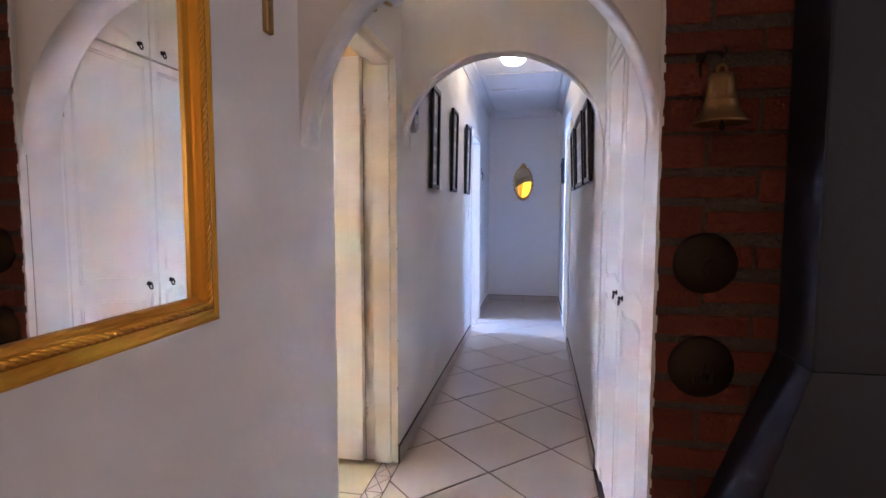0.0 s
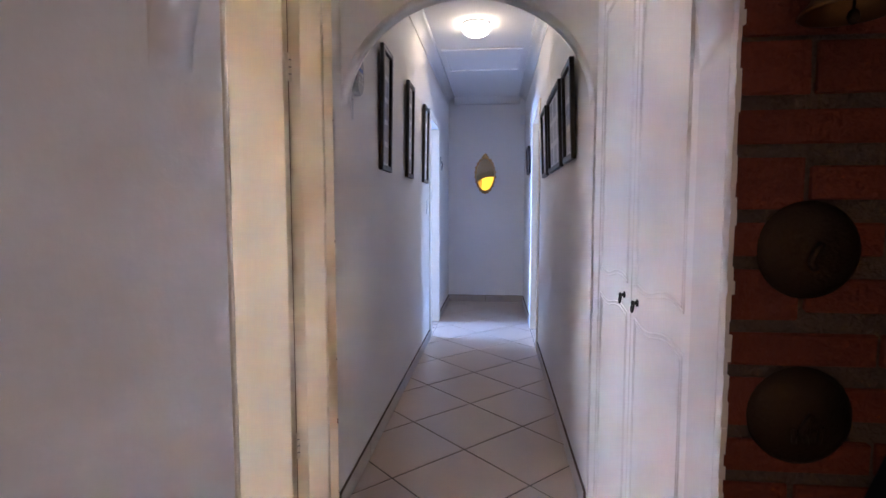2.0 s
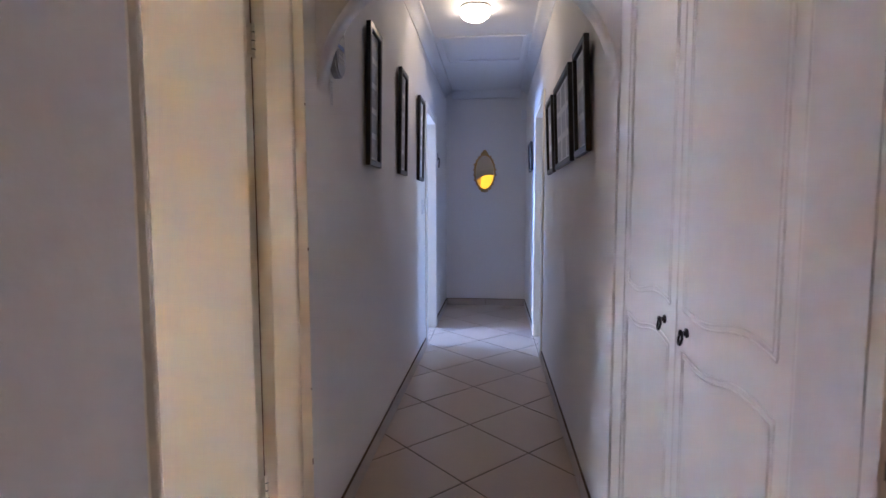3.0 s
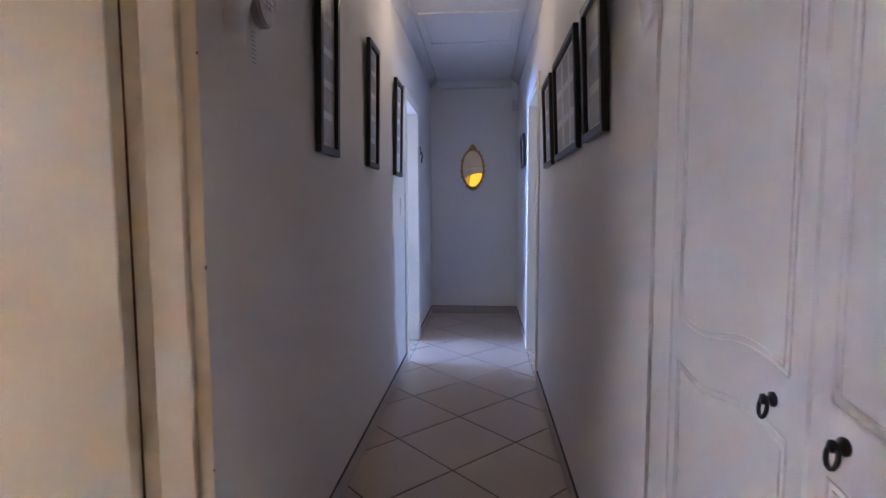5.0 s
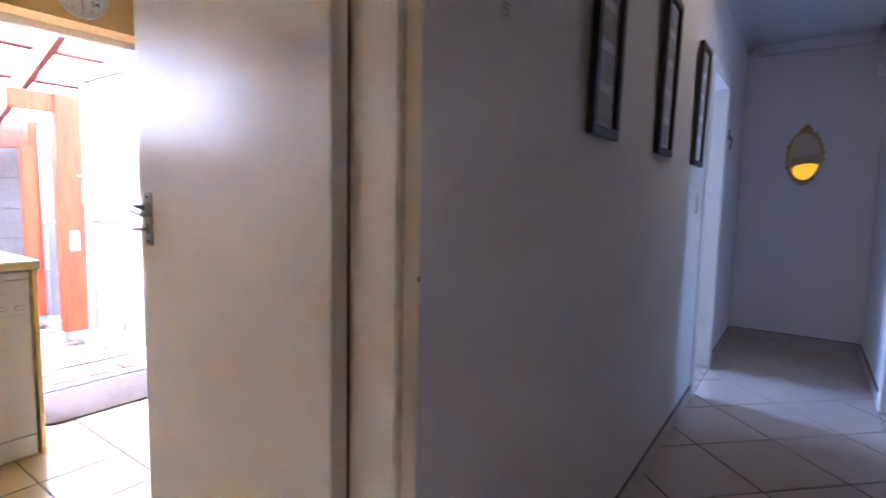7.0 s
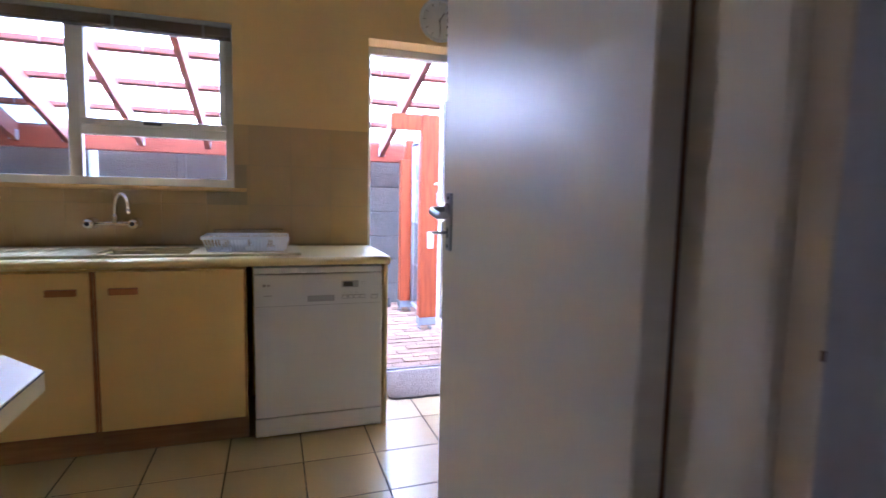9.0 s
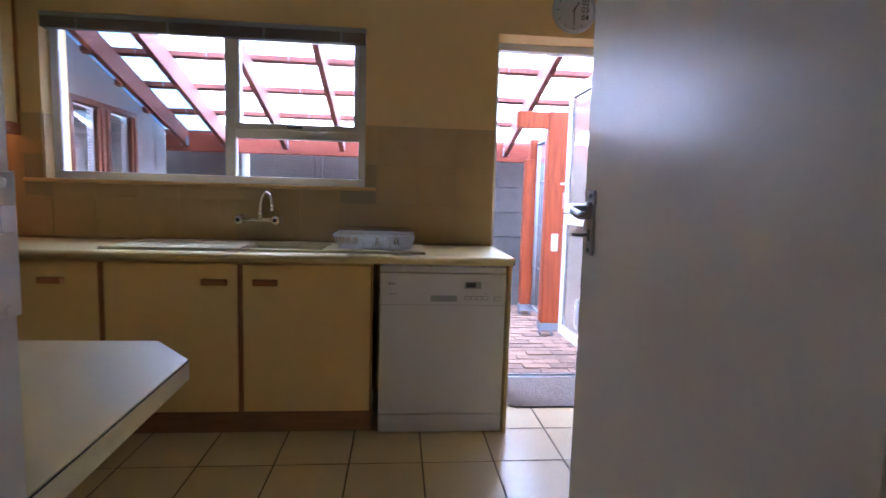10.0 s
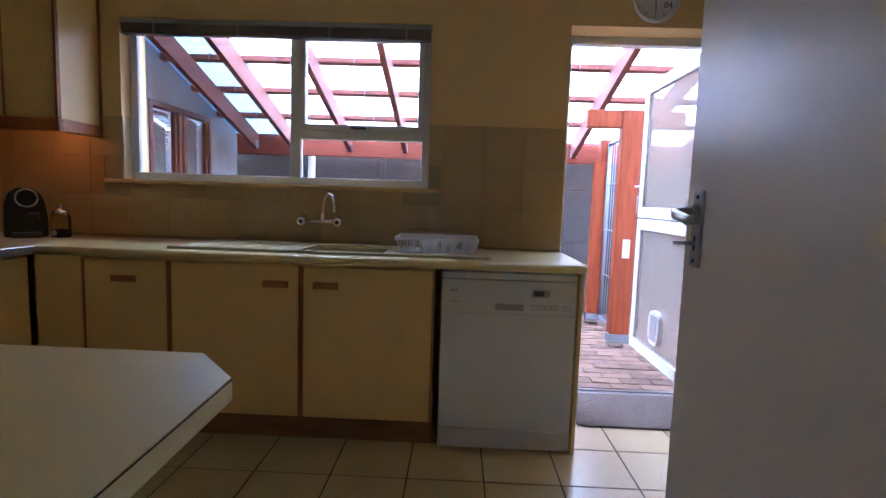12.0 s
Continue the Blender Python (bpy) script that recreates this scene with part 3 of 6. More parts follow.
PROF = [(0, 0), (0, 0.019), (0.0025, 0.026), (0.007, 0.029), (0.012, 0.029), (0.019, 0.026), (0.025, 0.027), (0.0265, 0.032), (0.030, 0.033), (0.032, 0.026), (0.0435, 0.026), (0.045, 0.031), (0.048, 0.031), (0.0515, 0.024), (0.054, 0.021), (FW, 0.016), (FW, 0.0)]
for a, b, i in (((MY0, MZ0), (MY1, MZ0), (0, 1)), ((MY1, MZ0), (MY1, MZ1), (-1, 0)), ((MY1, MZ1), (MY0, MZ1), (0, -1)), ((MY0, MZ1), (MY0, MZ0), (1, 0))):
    part("frame_side", frame_side(a, b, i, PROF), M_GOLD, gm)


def rope(a, b, n):
    """A twisted bead of three strands along one side of the frame, n turns."""
    bm = bmesh.new()
    a, b = Vector(a), Vector(b)
    u = (b - a).normalized()
    w = Vector((1, 0, 0)).cross(u)
    for s in range(3):
        pts = []
        for i in range(n * 9 + 1):
            g = 2 * math.pi * (i / 9 + s / 3)
            pts.append(a + (b - a) * (i / (n * 9)) + w * (0.0038 * math.cos(g)) + Vector((0.0032 * math.sin(g), 0, 0)))
        tube(bm, [tuple(p) for p in pts], 0.0038, 6)
    return bm


rx = XL + 0.0285
rr = 0.0378
part("rope_moulding", rope((rx, MY0 + rr, MZ0 + rr), (rx, MY1 - rr, MZ0 + rr), 30), M_GOLD, gm, "gold twisted rope moulding")
part("rope_moulding", rope((rx, MY1 - rr, MZ0 + rr), (rx, MY1 - rr, MZ1 - rr), 27), M_GOLD, gm, "gold twisted rope moulding")
part("glass", bx(XL + 0.002, XL + 0.009, MY0 + FW - 0.004, MY1 - FW + 0.004, MZ0 + FW - 0.004, MZ1 - FW + 0.004), M_MIRROR, gm, "clear mirror glass")

solo("brass_strip", bx(XL, XL + 0.014, 1.630, 1.662, 1.70, 2.2, bevel=0.002), M_BRASS, "flat aged brass strip hanging on the white wall", "wall ornament")

# face brick
pier = structure("wall_brick", bx(XR + 0.001, 2.2, A1 - 0.002, A1 + 0.012, 0, CEIL), M_MORTAR, "red face brick wall with grey mortar", "wall")
fire = base("fireplace", (1.0, 1.7, 0), "dark blue-black steel fireplace hood against the brick wall", "fireplace")
part("flue", bx(0.763, 1.25, 1.635, A1 - 0.014, 0.92, CEIL, bevel=0.004), M_STEEL, fire)
sk = bmesh.new()
lo = [sk.verts.new(p) for p in ((0.55, A1 - 0.014, 0.36), (0.55, 1.55, 0.36), (1.46, 1.55, 0.36), (1.46, A1 - 0.014, 0.36))]
hi = [sk.verts.new(p) for p in ((0.763, A1 - 0.014, 0.92), (0.763, 1.635, 0.92), (1.25, 1.635, 0.92), (1.25, A1 - 0.014, 0.92))]
fs = [sk.faces.new((lo[i], lo[(i + 1) % 4], hi[(i + 1) % 4], hi[i])) for i in range(4)] + [sk.faces.new(lo), sk.faces.new(hi)]
bmesh.ops.recalc_face_normals(sk, faces=fs)
part("hood", sk, M_STEEL, fire)
part("firebox", bx(0.58, 1.43, 1.57, A1 - 0.016, 0.0, 0.36, bevel=0.004), M_SOOT_HOLE, fire)

# brass bell and two round brass ornaments on the brick
by_, bxx, bz0 = A1 - 0.075, 0.594, 1.470
bell = base("wall_bell", (bxx, A1, 1.46), "aged brass bell on a scrolled bracket on the bricks", "bell")
part("bell", lathe(bmesh.new(), [(0.006, 0.108), (0.022, 0.108), (0.028, 0.103), (0.030, 0.092), (0.032, 0.065), (0.0345, 0.048), (0.037, 0.045), (0.036, 0.042), (0.038, 0.038), (0.037, 0.034), (0.041, 0.024), (0.052, 0.008), (0.060, 0.0), (0.062, -0.005), (0.058, -0.005), (0.036, 0.03), (0.026, 0.09), (0.003, 0.10)], (bxx, by_, bz0), "z", 32), M_BELL, bell)
part("clapper", lathe(bmesh.new(), [(0.002, 0.05), (0.002, 0.0), (0.006, -0.004), (0.008, -0.012), (0.005, -0.02), (0.001, -0.022)], (bxx + 0.004, by_, bz0), "z", 12), M_DBRASS, bell)
part("loop", tube(bmesh.new(), [(bxx + 0.010 * math.cos(radians(a)), by_, bz0 + 0.118 + 0.012 * math.sin(radians(a))) for a in range(-60, 241, 30)], 0.0035, 8), M_BELL, bell)
part("bracket", tube(bmesh.new(), [(bxx - 0.028, A1 - 0.004, bz0 + 0.10), (bxx - 0.03, A1 - 0.015, bz0 + 0.155), (bxx - 0.02, A1 - 0.03, bz0 + 0.172), (bxx - 0.006, A1 - 0.05, bz0 + 0.165), (bxx, by_, bz0 + 0.150), (bxx + 0.008, by_, bz0 + 0.158), (bxx + 0.004, by_, bz0 + 0.17)], 0.0045, 8), M_DBRASS, bell, "dark scrolled iron bracket")
part("back_plate", bx(bxx - 0.038, bxx - 0.018, A1 - 0.008, A1 - 0.002, bz0 + 0.06, bz0 + 0.19, bevel=0.002), M_DBRASS, bell)
for zc, r, lab in ((1.132, 0.075, "round domed tarnished brass ornament on the bricks"), (0.868, 0.078, "round dark brass plaque with a worn relief on the bricks")):
    o = base("wall_plaque", (0.593, A1, zc - r), lab, "wall ornament", "brass plaques")
    part("disc", lathe(bmesh.new(), [(r * 0.96, 0), (r, -0.006), (r * 0.99, -0.011), (r * 0.9, -0.016), (r * 0.62, -0.026), (r * 0.3, -0.031), (0.002, -0.032)], (0.593, A1 - 0.003, zc), "y", 40), M_DBRASS, o)
    rim = tube(bmesh.new(), [(0.593 + r * 0.985 * math.cos(radians(a)), A1 - 0.010, zc + r * 0.985 * math.sin(radians(a))) for a in range(0, 361, 12)], 0.003, 6)
    part("rim", rim, M_DBRASS, o)
    tail = bmesh.new()
    tube(tail, [(0.598, A1 - 0.036, zc + 0.012), (0.588, A1 - 0.038, zc - 0.002), (0.584, A1 - 0.037, zc - 0.016), (0.590, A1 - 0.036, zc - 0.028)], 0.0055, 8)
    if zc < 1:
        for k in range(5):
            tube(tail, [(0.575 + 0.009 * k, A1 - 0.033, zc - 0.035 + 0.004 * (k % 2)), (0.573 + 0.010 * k, A1 - 0.035, zc - 0.012 + 0.006 * (k % 3))], 0.004, 6)
    part("relief", tail, M_DBRASS, o)

# wall lamp above the kitchen doorway: brass plate and arm, white glass cup open at the top
wl = base("wall_lamp", (XL, 2.43, 2.06), "brass wall lamp with a white glass cup above the doorway", "lamp")
part("back_plate", bx(XL, XL + 0.018, 2.36, 2.50, 2.065, 2.20, bevel=0.004), M_BRASS, wl)
part("arm", tube(bmesh.new(), [(XL + 0.016, 2.44, 2.12), (XL + 0.05, 2.47, 2.10), (-0.43, 2.52, 2.10), (-0.43, 2.56, 2.112)], 0.007, 10), M_BRASS, wl)
part("glass_cup", lathe(bmesh.new(), [(0.010, -0.035), (0.046, -0.020), (0.060, 0.02), (0.065, 0.05), (0.061, 0.05), (0.056, 0.02), (0.042, -0.015), (0.005, -0.028)], (-0.43, 2.56, 2.145), "z", 28), M_PVC, wl, "white glass cup")
# bulb glow added, out of sight in the cup, to warm the arches
part("bulb", lathe(bmesh.new(), [(0.002, -0.012), (0.024, -0.004), (0.034, 0.014), (0.026, 0.036), (0.002, 0.046)], (-0.43, 2.56, 2.145), "z", 16), glow("added warm bulb glow", (1.0, 0.70, 0.36), 1.5), wl, "added warm bulb hidden in the cup")

# glowing yellow drum added behind, unseen itself, to colour the oval mirror's reflection
pl_ = base("mirror_glow", (0.03, -3.3, 1.7), "added glowing yellow drum, reflected in the oval mirror", "lamp")
part("ceiling_rose", lathe(bmesh.new(), [(0.05, 0), (0.05, -0.012), (0.01, -0.04)], (0.03, -3.3, CEIL), "z", 20), M_BRASS, pl_)
part("cord", tube(bmesh.new(), [(0.03, -3.3, CEIL - 0.03), (0.03, -3.3, 2.3)], 0.004, 8), M_BLACK, pl_)
shade = bmesh.new()
ring_lo = [shade.verts.new((0.03 + (0.40 + 0.012 * (i % 2)) * math.cos(math.pi * i / 30), -3.3 + (0.40 + 0.012 * (i % 2)) * math.sin(math.pi * i / 30), 1.70)) for i in range(60)]
ring_hi = [shade.verts.new((0.03 + (0.34 + 0.012 * (i % 2)) * math.cos(math.pi * i / 30), -3.3 + (0.34 + 0.012 * (i % 2)) * math.sin(math.pi * i / 30), 2.33)) for i in range(60)]
for i in range(60):
    shade.faces.new((ring_lo[i], ring_lo[(i + 1) % 60], ring_hi[(i + 1) % 60], ring_hi[i]))
part("shade", shade, glow("glowing yellow drum sheet", (1.0, 0.50, 0.02), 0.04), pl_)
for z, r in ((1.70, 0.41), (2.33, 0.35)):
    part("hoop", tube(bmesh.new(), [(0.03 + r * math.cos(math.pi * i / 20), -3.3 + r * math.sin(math.pi * i / 20), z) for i in range(41)], 0.008, 6), M_BRASS, pl_)

# ---- built-in cupboard between the arches ----
XC = 0.484
cb = base("hall_cupboard", (0.8, 2.46, 0), "built-in white panelled cupboard with black ring knobs", "cupboard")
part("body", bx(XC + 0.021, 1.0, A1B, 2.95, 0.0, CEIL), M_GLOSS, cb)
for a, b in ((A1B + 0.001, 1.969), (2.838, 2.949)):
    part("stile", bx(XC - 0.002, XC + 0.0205, a, b, 0, CEIL, bevel=0.002), M_GLOSS, cb)
part("plinth", bx(XC + 0.008, XC + 0.0205, 1.970, 2.837, 0, 0.07), M_GLOSS, cb)


def panel_door(y0, y1, z0, z1, split, knob_y, knob_z):
    """A moulded cupboard door with raised panels; where split, the upper one ends in an ogee curve."""
    d = part("door", bx(XC, XC + 0.02, y0, y1, z0, z1, bevel=0.003), M_GLOSS, cb)
    def ring(pts):
        return tube(bmesh.new(), [(XC - 0.0005, p[0], p[1]) for p in pts + [pts[0]]], 0.00225, 6)
    m = 0.038
    if split:
        def ogee(ya, yb, z):
            n = 16
            return [(ya + (yb - ya) * i / n, z + 0.012 * math.sin(2 * math.pi * i / n)) for i in range(n + 1)]
        for k in (0, 0.011):
            up = [(y0 + m + k, z1 - m - k), (y0 + m + k, split + 0.04 + k)] + [(p, q + k) for p, q in ogee(y0 + m + k, y1 - m - k, split + 0.035)] + [(y1 - m - k, z1 - m - k)]
            part("moulding", ring(up), M_GLOSS, d)
            lo_ = [(y0 + m + k, z0 + m + k), (y0 + m + k, split - 0.055 - k)] + [(p, q - k) for p, q in ogee(y0 + m + k, y1 - m - k, split - 0.050)] + [(y1 - m - k, z0 + m + k)]
            part("moulding", ring(lo_), M_GLOSS, d)
    else:
        for k in (0, 0.011):
            n = 16
            bot = [(y0 + m + k + (y1 - y0 - 2 * m - 2 * k) * i / n, z0 + m + k + 0.03 * (0.5 - 0.5 * math.cos(2 * math.pi * i / n))) for i in range(n + 1)]
            part("moulding", ring([(y0 + m + k, z1 - m - k)] + bot + [(y1 - m - k, z1 - m - k)]), M_GLOSS, d)
    kn = part("knob", lathe(bmesh.new(), [(0.010, 0), (0.010, -0.003), (0.005, -0.005), (0.004, -0.009), (0.007, -0.011), (0.007, -0.015), (0.003, -0.017)], (XC, knob_y, knob_z), "x", 16), M_IRON, d, "black iron ring knob")
    part("ring", tube(bmesh.new(), [(XC - 0.011 - 0.004 * (1 - math.cos(radians(a))) * 0.5, knob_y + 0.009 * math.sin(radians(a)), knob_z - 0.011 + 0.013 * math.cos(radians(a))) for a in range(0, 361, 24)], 0.0028, 8), M_IRON, kn)
    return d


SP = 2.400
for (a, b, ky) in ((1.971, SP - 0.0015, SP - 0.063), (SP + 0.0015, 2.836, SP + 0.071)):
    panel_door(a, b, 0.075, 1.895, 0.955, ky, 0.950)
    panel_door(a, b, 1.901, CEIL - 0.03, None, ky, 1.945)
for z in (0.3, 1.62):
    part("hinge", tube(bmesh.new(), [(XC - 0.004, 1.9695, z - 0.035), (XC - 0.004, 1.9695, z + 0.035)], 0.005, 8), M_BRASS, cb, "small brass hinge")

# ---- passage: pictures, alarm pad, lamp, hatch, oval mirror ----
def picture(y0, y1, z0, z1, side, cols, rows, label, lean=0.03):
    """A framed set of photographs hanging on a passage wall, its top leaning out."""
    xw = XL if side > 0 else XR
    p = base("picture_frame", (xw, (y0 + y1) / 2, z0), label, "picture", "framed photographs in the passage")
    w, t = 0.028, 0.022
    def slab(name, ya, yb, za, zb, off, th, m, par):
        bm = bx(0, th, ya, yb, za, zb, bevel=0.002 if m is M_BLACK else 0)
        for v in bm.verts:
            v.co.x = xw + side * (0.003 + off + v.co.x + lean * (v.co.z - z0) / (z1 - z0))
        bmesh.ops.recalc_face_normals(bm, faces=bm.faces)
        return part(name, bm, m, par)
    slab("rail", y0, y1, z0, z0 + w, 0, t, M_BLACK, p)
    slab("rail", y0, y1, z1 - w, z1, 0, t, M_BLACK, p)
    slab("stile", y0, y0 + w, z0 + w, z1 - w, 0, t, M_BLACK, p)
    slab("stile", y1 - w, y1, z0 + w, z1 - w, 0, t, M_BLACK, p)
    slab("mount", y0 + w, y1 - w, z0 + w, z1 - w, 0.002, 0.004, M_MOUNT, p)
    iw, ih = (y1 - y0 - 2 * w), (z1 - z0 - 2 * w)
    for i in range(cols):
        for j in range(rows):
            cy, cz = y0 + w + iw * (i + 0.5) / cols, z0 + w + ih * (j + 0.5) / rows
            sy, sz = iw / cols * 0.36, ih / rows * 0.38
            slab("photograph", cy - sy, cy + sy, cz - sz, cz + sz, 0.0065, 0.0005, M_PHOTO, p)
    return p


picture(3.57, 3.805, 1.40, 2.035, 1, 1, 5, "tall black frame with five grey photographs", 0.012)
picture(4.335, 4.575, 1.41, 2.04, 1, 1, 5, "tall narrow black frame with grey photographs", 0.012)
picture(5.11, 5.37, 1.415, 2.04, 1, 1, 5, "tall narrow black frame with grey photographs", 0.012)
picture(3.345, 3.645, 1.425, 1.875, -1, 1, 3, "black framed photographs leaning from the wall", 0.018)
picture(3.775, 4.37, 1.425, 1.885, -1, 3, 3, "wide black frame with rows of pale photographs", 0.018)
picture(4.50, 4.83, 1.425, 1.89, -1, 1, 3, "narrow black framed photographs on the white wall", 0.018)
picture(6.36, 6.72, 1.57, 1.85, -1, 1, 1, "small dark framed picture past the doorway", 0.01)

al = base("alarm_keypad", (XL, 3.072, 1.66), "grey plastic alarm keypad with coloured print", "keypad")
pad = []
for i in range(28):
    a = 2 * math.pi * i / 28
    pad.append((3.137 + 0.060 * math.cos(a) * (1.0 - 0.25 * math.sin(a)), 1.79 + 0.115 * math.sin(a)))
bm = prism(bmesh.new(), pad, "x", XL, XL + 0.028)
bmesh.ops.bevel(bm, geom=[e for e in bm.edges if all(v.co.x > XL + 0.02 for v in e.verts)], offset=0.006, segments=2, affect="EDGES")
part("case", bm, M_GREY, al)
part("display", bx(XL + 0.0285, XL + 0.0295, 3.112, 3.167, 1.825, 1.862), M_DGREY, al)
part("red_label", bx(XL + 0.0285, XL + 0.0297, 3.137, 3.167, 1.836, 1.852), M_RED, al)
part("blue_band", bx(XL + 0.0285, XL + 0.0294, 3.097, 3.172, 1.775, 1.790), M_BLUEP, al)
for j in range(3):
    for i in range(3):
        part("button", bx(XL + 0.0285, XL + 0.0305, 3.105 + 0.022 * i, 3.121 + 0.022 * i, 1.725 + 0.016 * j, 1.736 + 0.016 * j), M_MOUNT, al)
st = base("wall_sticker", (XL, 3.102, 1.56), "narrow printed paper label under the keypad", "label")
part("paper", bx(XL, XL + 0.0012, 3.087, 3.117, 1.565, 1.665), M_MOUNT, st)
for k in range(8):
    part("print_line", bx(XL + 0.0012, XL + 0.0017, 3.091, 3.113, 1.575 + 0.011 * k, 1.579 + 0.011 * k), M_GREY, st)

LX, LY = -0.045, 4.97
lamp = base("ceiling_lamp", (LX, LY, CEIL - 0.1), "lit opal glass dome lamp on the passage ceiling", "lamp")
part("base_ring", lathe(bmesh.new(), [(0.108, -0.0005), (0.110, -0.008), (0.104, -0.016)], (LX, LY, CEIL), "z", 32), M_PVC, lamp)
part("glass_shade", lathe(bmesh.new(), [(0.100, -0.0165), (0.106, -0.026), (0.104, -0.045), (0.092, -0.066), (0.066, -0.083), (0.03, -0.092), (0.002, -0.094)], (LX, LY, CEIL), "z", 32), M_LAMP, lamp, "glowing opal glass bowl")
hatch = base("ceiling_hatch", (-0.01, 5.9, CEIL - 0.02), "white painted loft hatch in the ceiling", "hatch", kind="structure")
part("panel", bx(-0.335, 0.31, 5.60, 6.225, CEIL - 0.006, CEIL - 0.001), M_CEIL, hatch)
for a in ((-0.375, 0.35, 6.232, 6.272), (-0.375, 0.35, 5.553, 5.593)):
    part("trim_strip", bx(a[0], a[1], a[2], a[3], CEIL - 0.016, CEIL - 0.001, bevel=0.003), M_CEIL, hatch)
for a in ((-0.375, -0.342), (0.317, 0.35)):
    part("trim_strip", bx(a[0], a[1], 5.594, 6.231, CEIL - 0.016, CEIL - 0.001, bevel=0.003), M_CEIL, hatch)
# black strip standing for the shade in the hatch joint
part("gap", bx(-0.342, 0.317, 6.2255, 6.2315, CEIL - 0.004, CEIL - 0.001), M_SOOT_HOLE, hatch)
pir = base("motion_sensor", (XR - 0.03, YE, 2.27), "small white alarm sensor high in the corner", "sensor")
part("case", bx(XR - 0.062, XR - 0.002, YE - 0.045, YE - 0.001, 2.26, 2.37, bevel=0.008, seg=2), M_PVC, pir)
part("lens", bx(XR - 0.052, XR - 0.012, YE - 0.047, YE - 0.0455, 2.275, 2.315), M_MOUNT, pir)

om = base("oval_mirror", (-0.022, YE, 1.39), "small oval mirror in an ornate gilt frame", "mirror")
cx, cz, ra, rb = -0.022, 1.635, 0.118, 0.205
part("glass", prism(bmesh.new(), [(cx + ra * math.cos(2 * math.pi * i / 48), cz + rb * math.sin(2 * math.pi * i / 48)) for i in range(48)], "y", YE - 0.012, YE - 0.004), M_MIRROR, om, "clear oval mirror glass")
part("frame_ring", tube(bmesh.new(), [(cx + ra * 1.03 * math.cos(2 * math.pi * i / 48), YE - 0.012, cz + rb * 1.02 * math.sin(2 * math.pi * i / 48)) for i in range(49)], 0.011, 8), M_BRASS, om)
for i in range(22):
    a = 2 * math.pi * (i + 0.5) / 22
    px, pz = cx + ra * 1.13 * math.cos(a), cz + rb * 1.08 * math.sin(a)
    g = 0.009 + 0.004 * (i % 3 == 0)
    part("scroll_leaf", lathe(bmesh.new(), [(0.001, -g), (g * 0.8, -g * 0.4), (g, 0.0), (g * 0.7, g * 0.5), (0.001, g * 0.7)], (px, YE - 0.012, pz), "y", 8), M_BRASS, om)
for dx, dz, g in ((0, 0.245, 0.026), (-0.026, 0.225, 0.018), (0.026, 0.225, 0.018), (0, 0.222, 0.02), (-0.03, -0.222, 0.017), (0.03, -0.222, 0.017), (0, -0.225, 0.02), (-0.06, -0.2, 0.014), (0.06, -0.2, 0.014)):
    part("crest_leaf", lathe(bmesh.new(), [(0.001, -g * 0.6), (g * 0.7, -g * 0.4), (g, 0.0), (g * 0.7, g * 0.3), (0.001, g * 0.4)], (cx + dx, YE - 0.014, cz + dz), "y", 10), M_BRASS, om)


# ---- kitchen ----
XF = -2.775                     # cabinet fronts


def base_unit(y0, y1, handle_y, label, oak=True):
    """A base cabinet unit against the window wall: carcass, flat door with oak edges, oak bar handle."""
    c = base("base_cabinet", (-3.05, (y0 + y1) / 2, 0), label, "cabinet", "base cabinets under the window")
    part("carcass", bx(-3.33, XF - 0.002, y0 + 0.001, y1 - 0.001, 0.12, 0.858), M_LAMIN, c)
    part("plinth", bx(-2.83, -2.812, y0, y1, 0.0, 0.12), M_PLINTH, c, "brown oak plinth")
    d = part("door", bx(XF, XF + 0.018, y0 + 0.012, y1 - 0.012, 0.126, 0.848, bevel=0.002), M_LAMIN, c)
    part("edge_strip", bx(XF, XF + 0.0185, y0 + 0.003, y0 + 0.0115, 0.126, 0.848, bevel=0.001), M_OAK, d, "oak edge strip")
    part("edge_strip", bx(XF, XF + 0.0185, y1 - 0.0115, y1 - 0.003, 0.126, 0.848, bevel=0.001), M_OAK, d, "oak edge strip")
    if handle_y:
        bm = bmesh.new()
        prism(bm, [(-0.055, 0.0), (-0.058, 0.016), (-0.050, 0.024), (0.050, 0.024), (0.058, 0.016), (0.055, 0.0)], "z", 0.748, 0.776)
        for v in bm.verts:
            v.co.x, v.co.y = XF + 0.018 + v.co.y, handle_y + v.co.x
        bmesh.ops.recalc_face_normals(bm, faces=bm.faces)
        part("handle", bm, M_OAK, d, "rounded oak bar handle")
    return c


base_unit(0.62, 1.035, 0.825, "narrow cream cabinet with an oak handle")
base_unit(1.035, 1.660, 1.546, "cream cabinet door with oak edges below the sink")
base_unit(1.660, 2.285, 1.779, "wide cream cabinet door beside the dishwasher")
filler = base("corner_panel", (-2.8, 0.5, 0), "plain cream corner panel between cabinet runs", "cabinet")
part("panel", bx(XF - 0.02, XF + 0.016, 0.392, 0.617, 0.126, 0.858, bevel=0.002), M_LAMIN, filler)
part("plinth", bx(-2.83, -2.812, 0.34, 0.619, 0.0, 0.12), M_PLINTH, filler)
rb = base("return_cabinet", (-2.0, 0.1, 0), "cream cabinets along the kitchen end wall", "cabinet")
part("carcass", bx(-2.75, -1.30, -0.299, 0.36, 0.12, 0.858), M_LAMIN, rb)
for k in range(3):
    part("door", bx(-2.74 + 0.48 * k, -2.27 + 0.48 * k, 0.36, 0.378, 0.126, 0.848, bevel=0.002), M_LAMIN, rb)
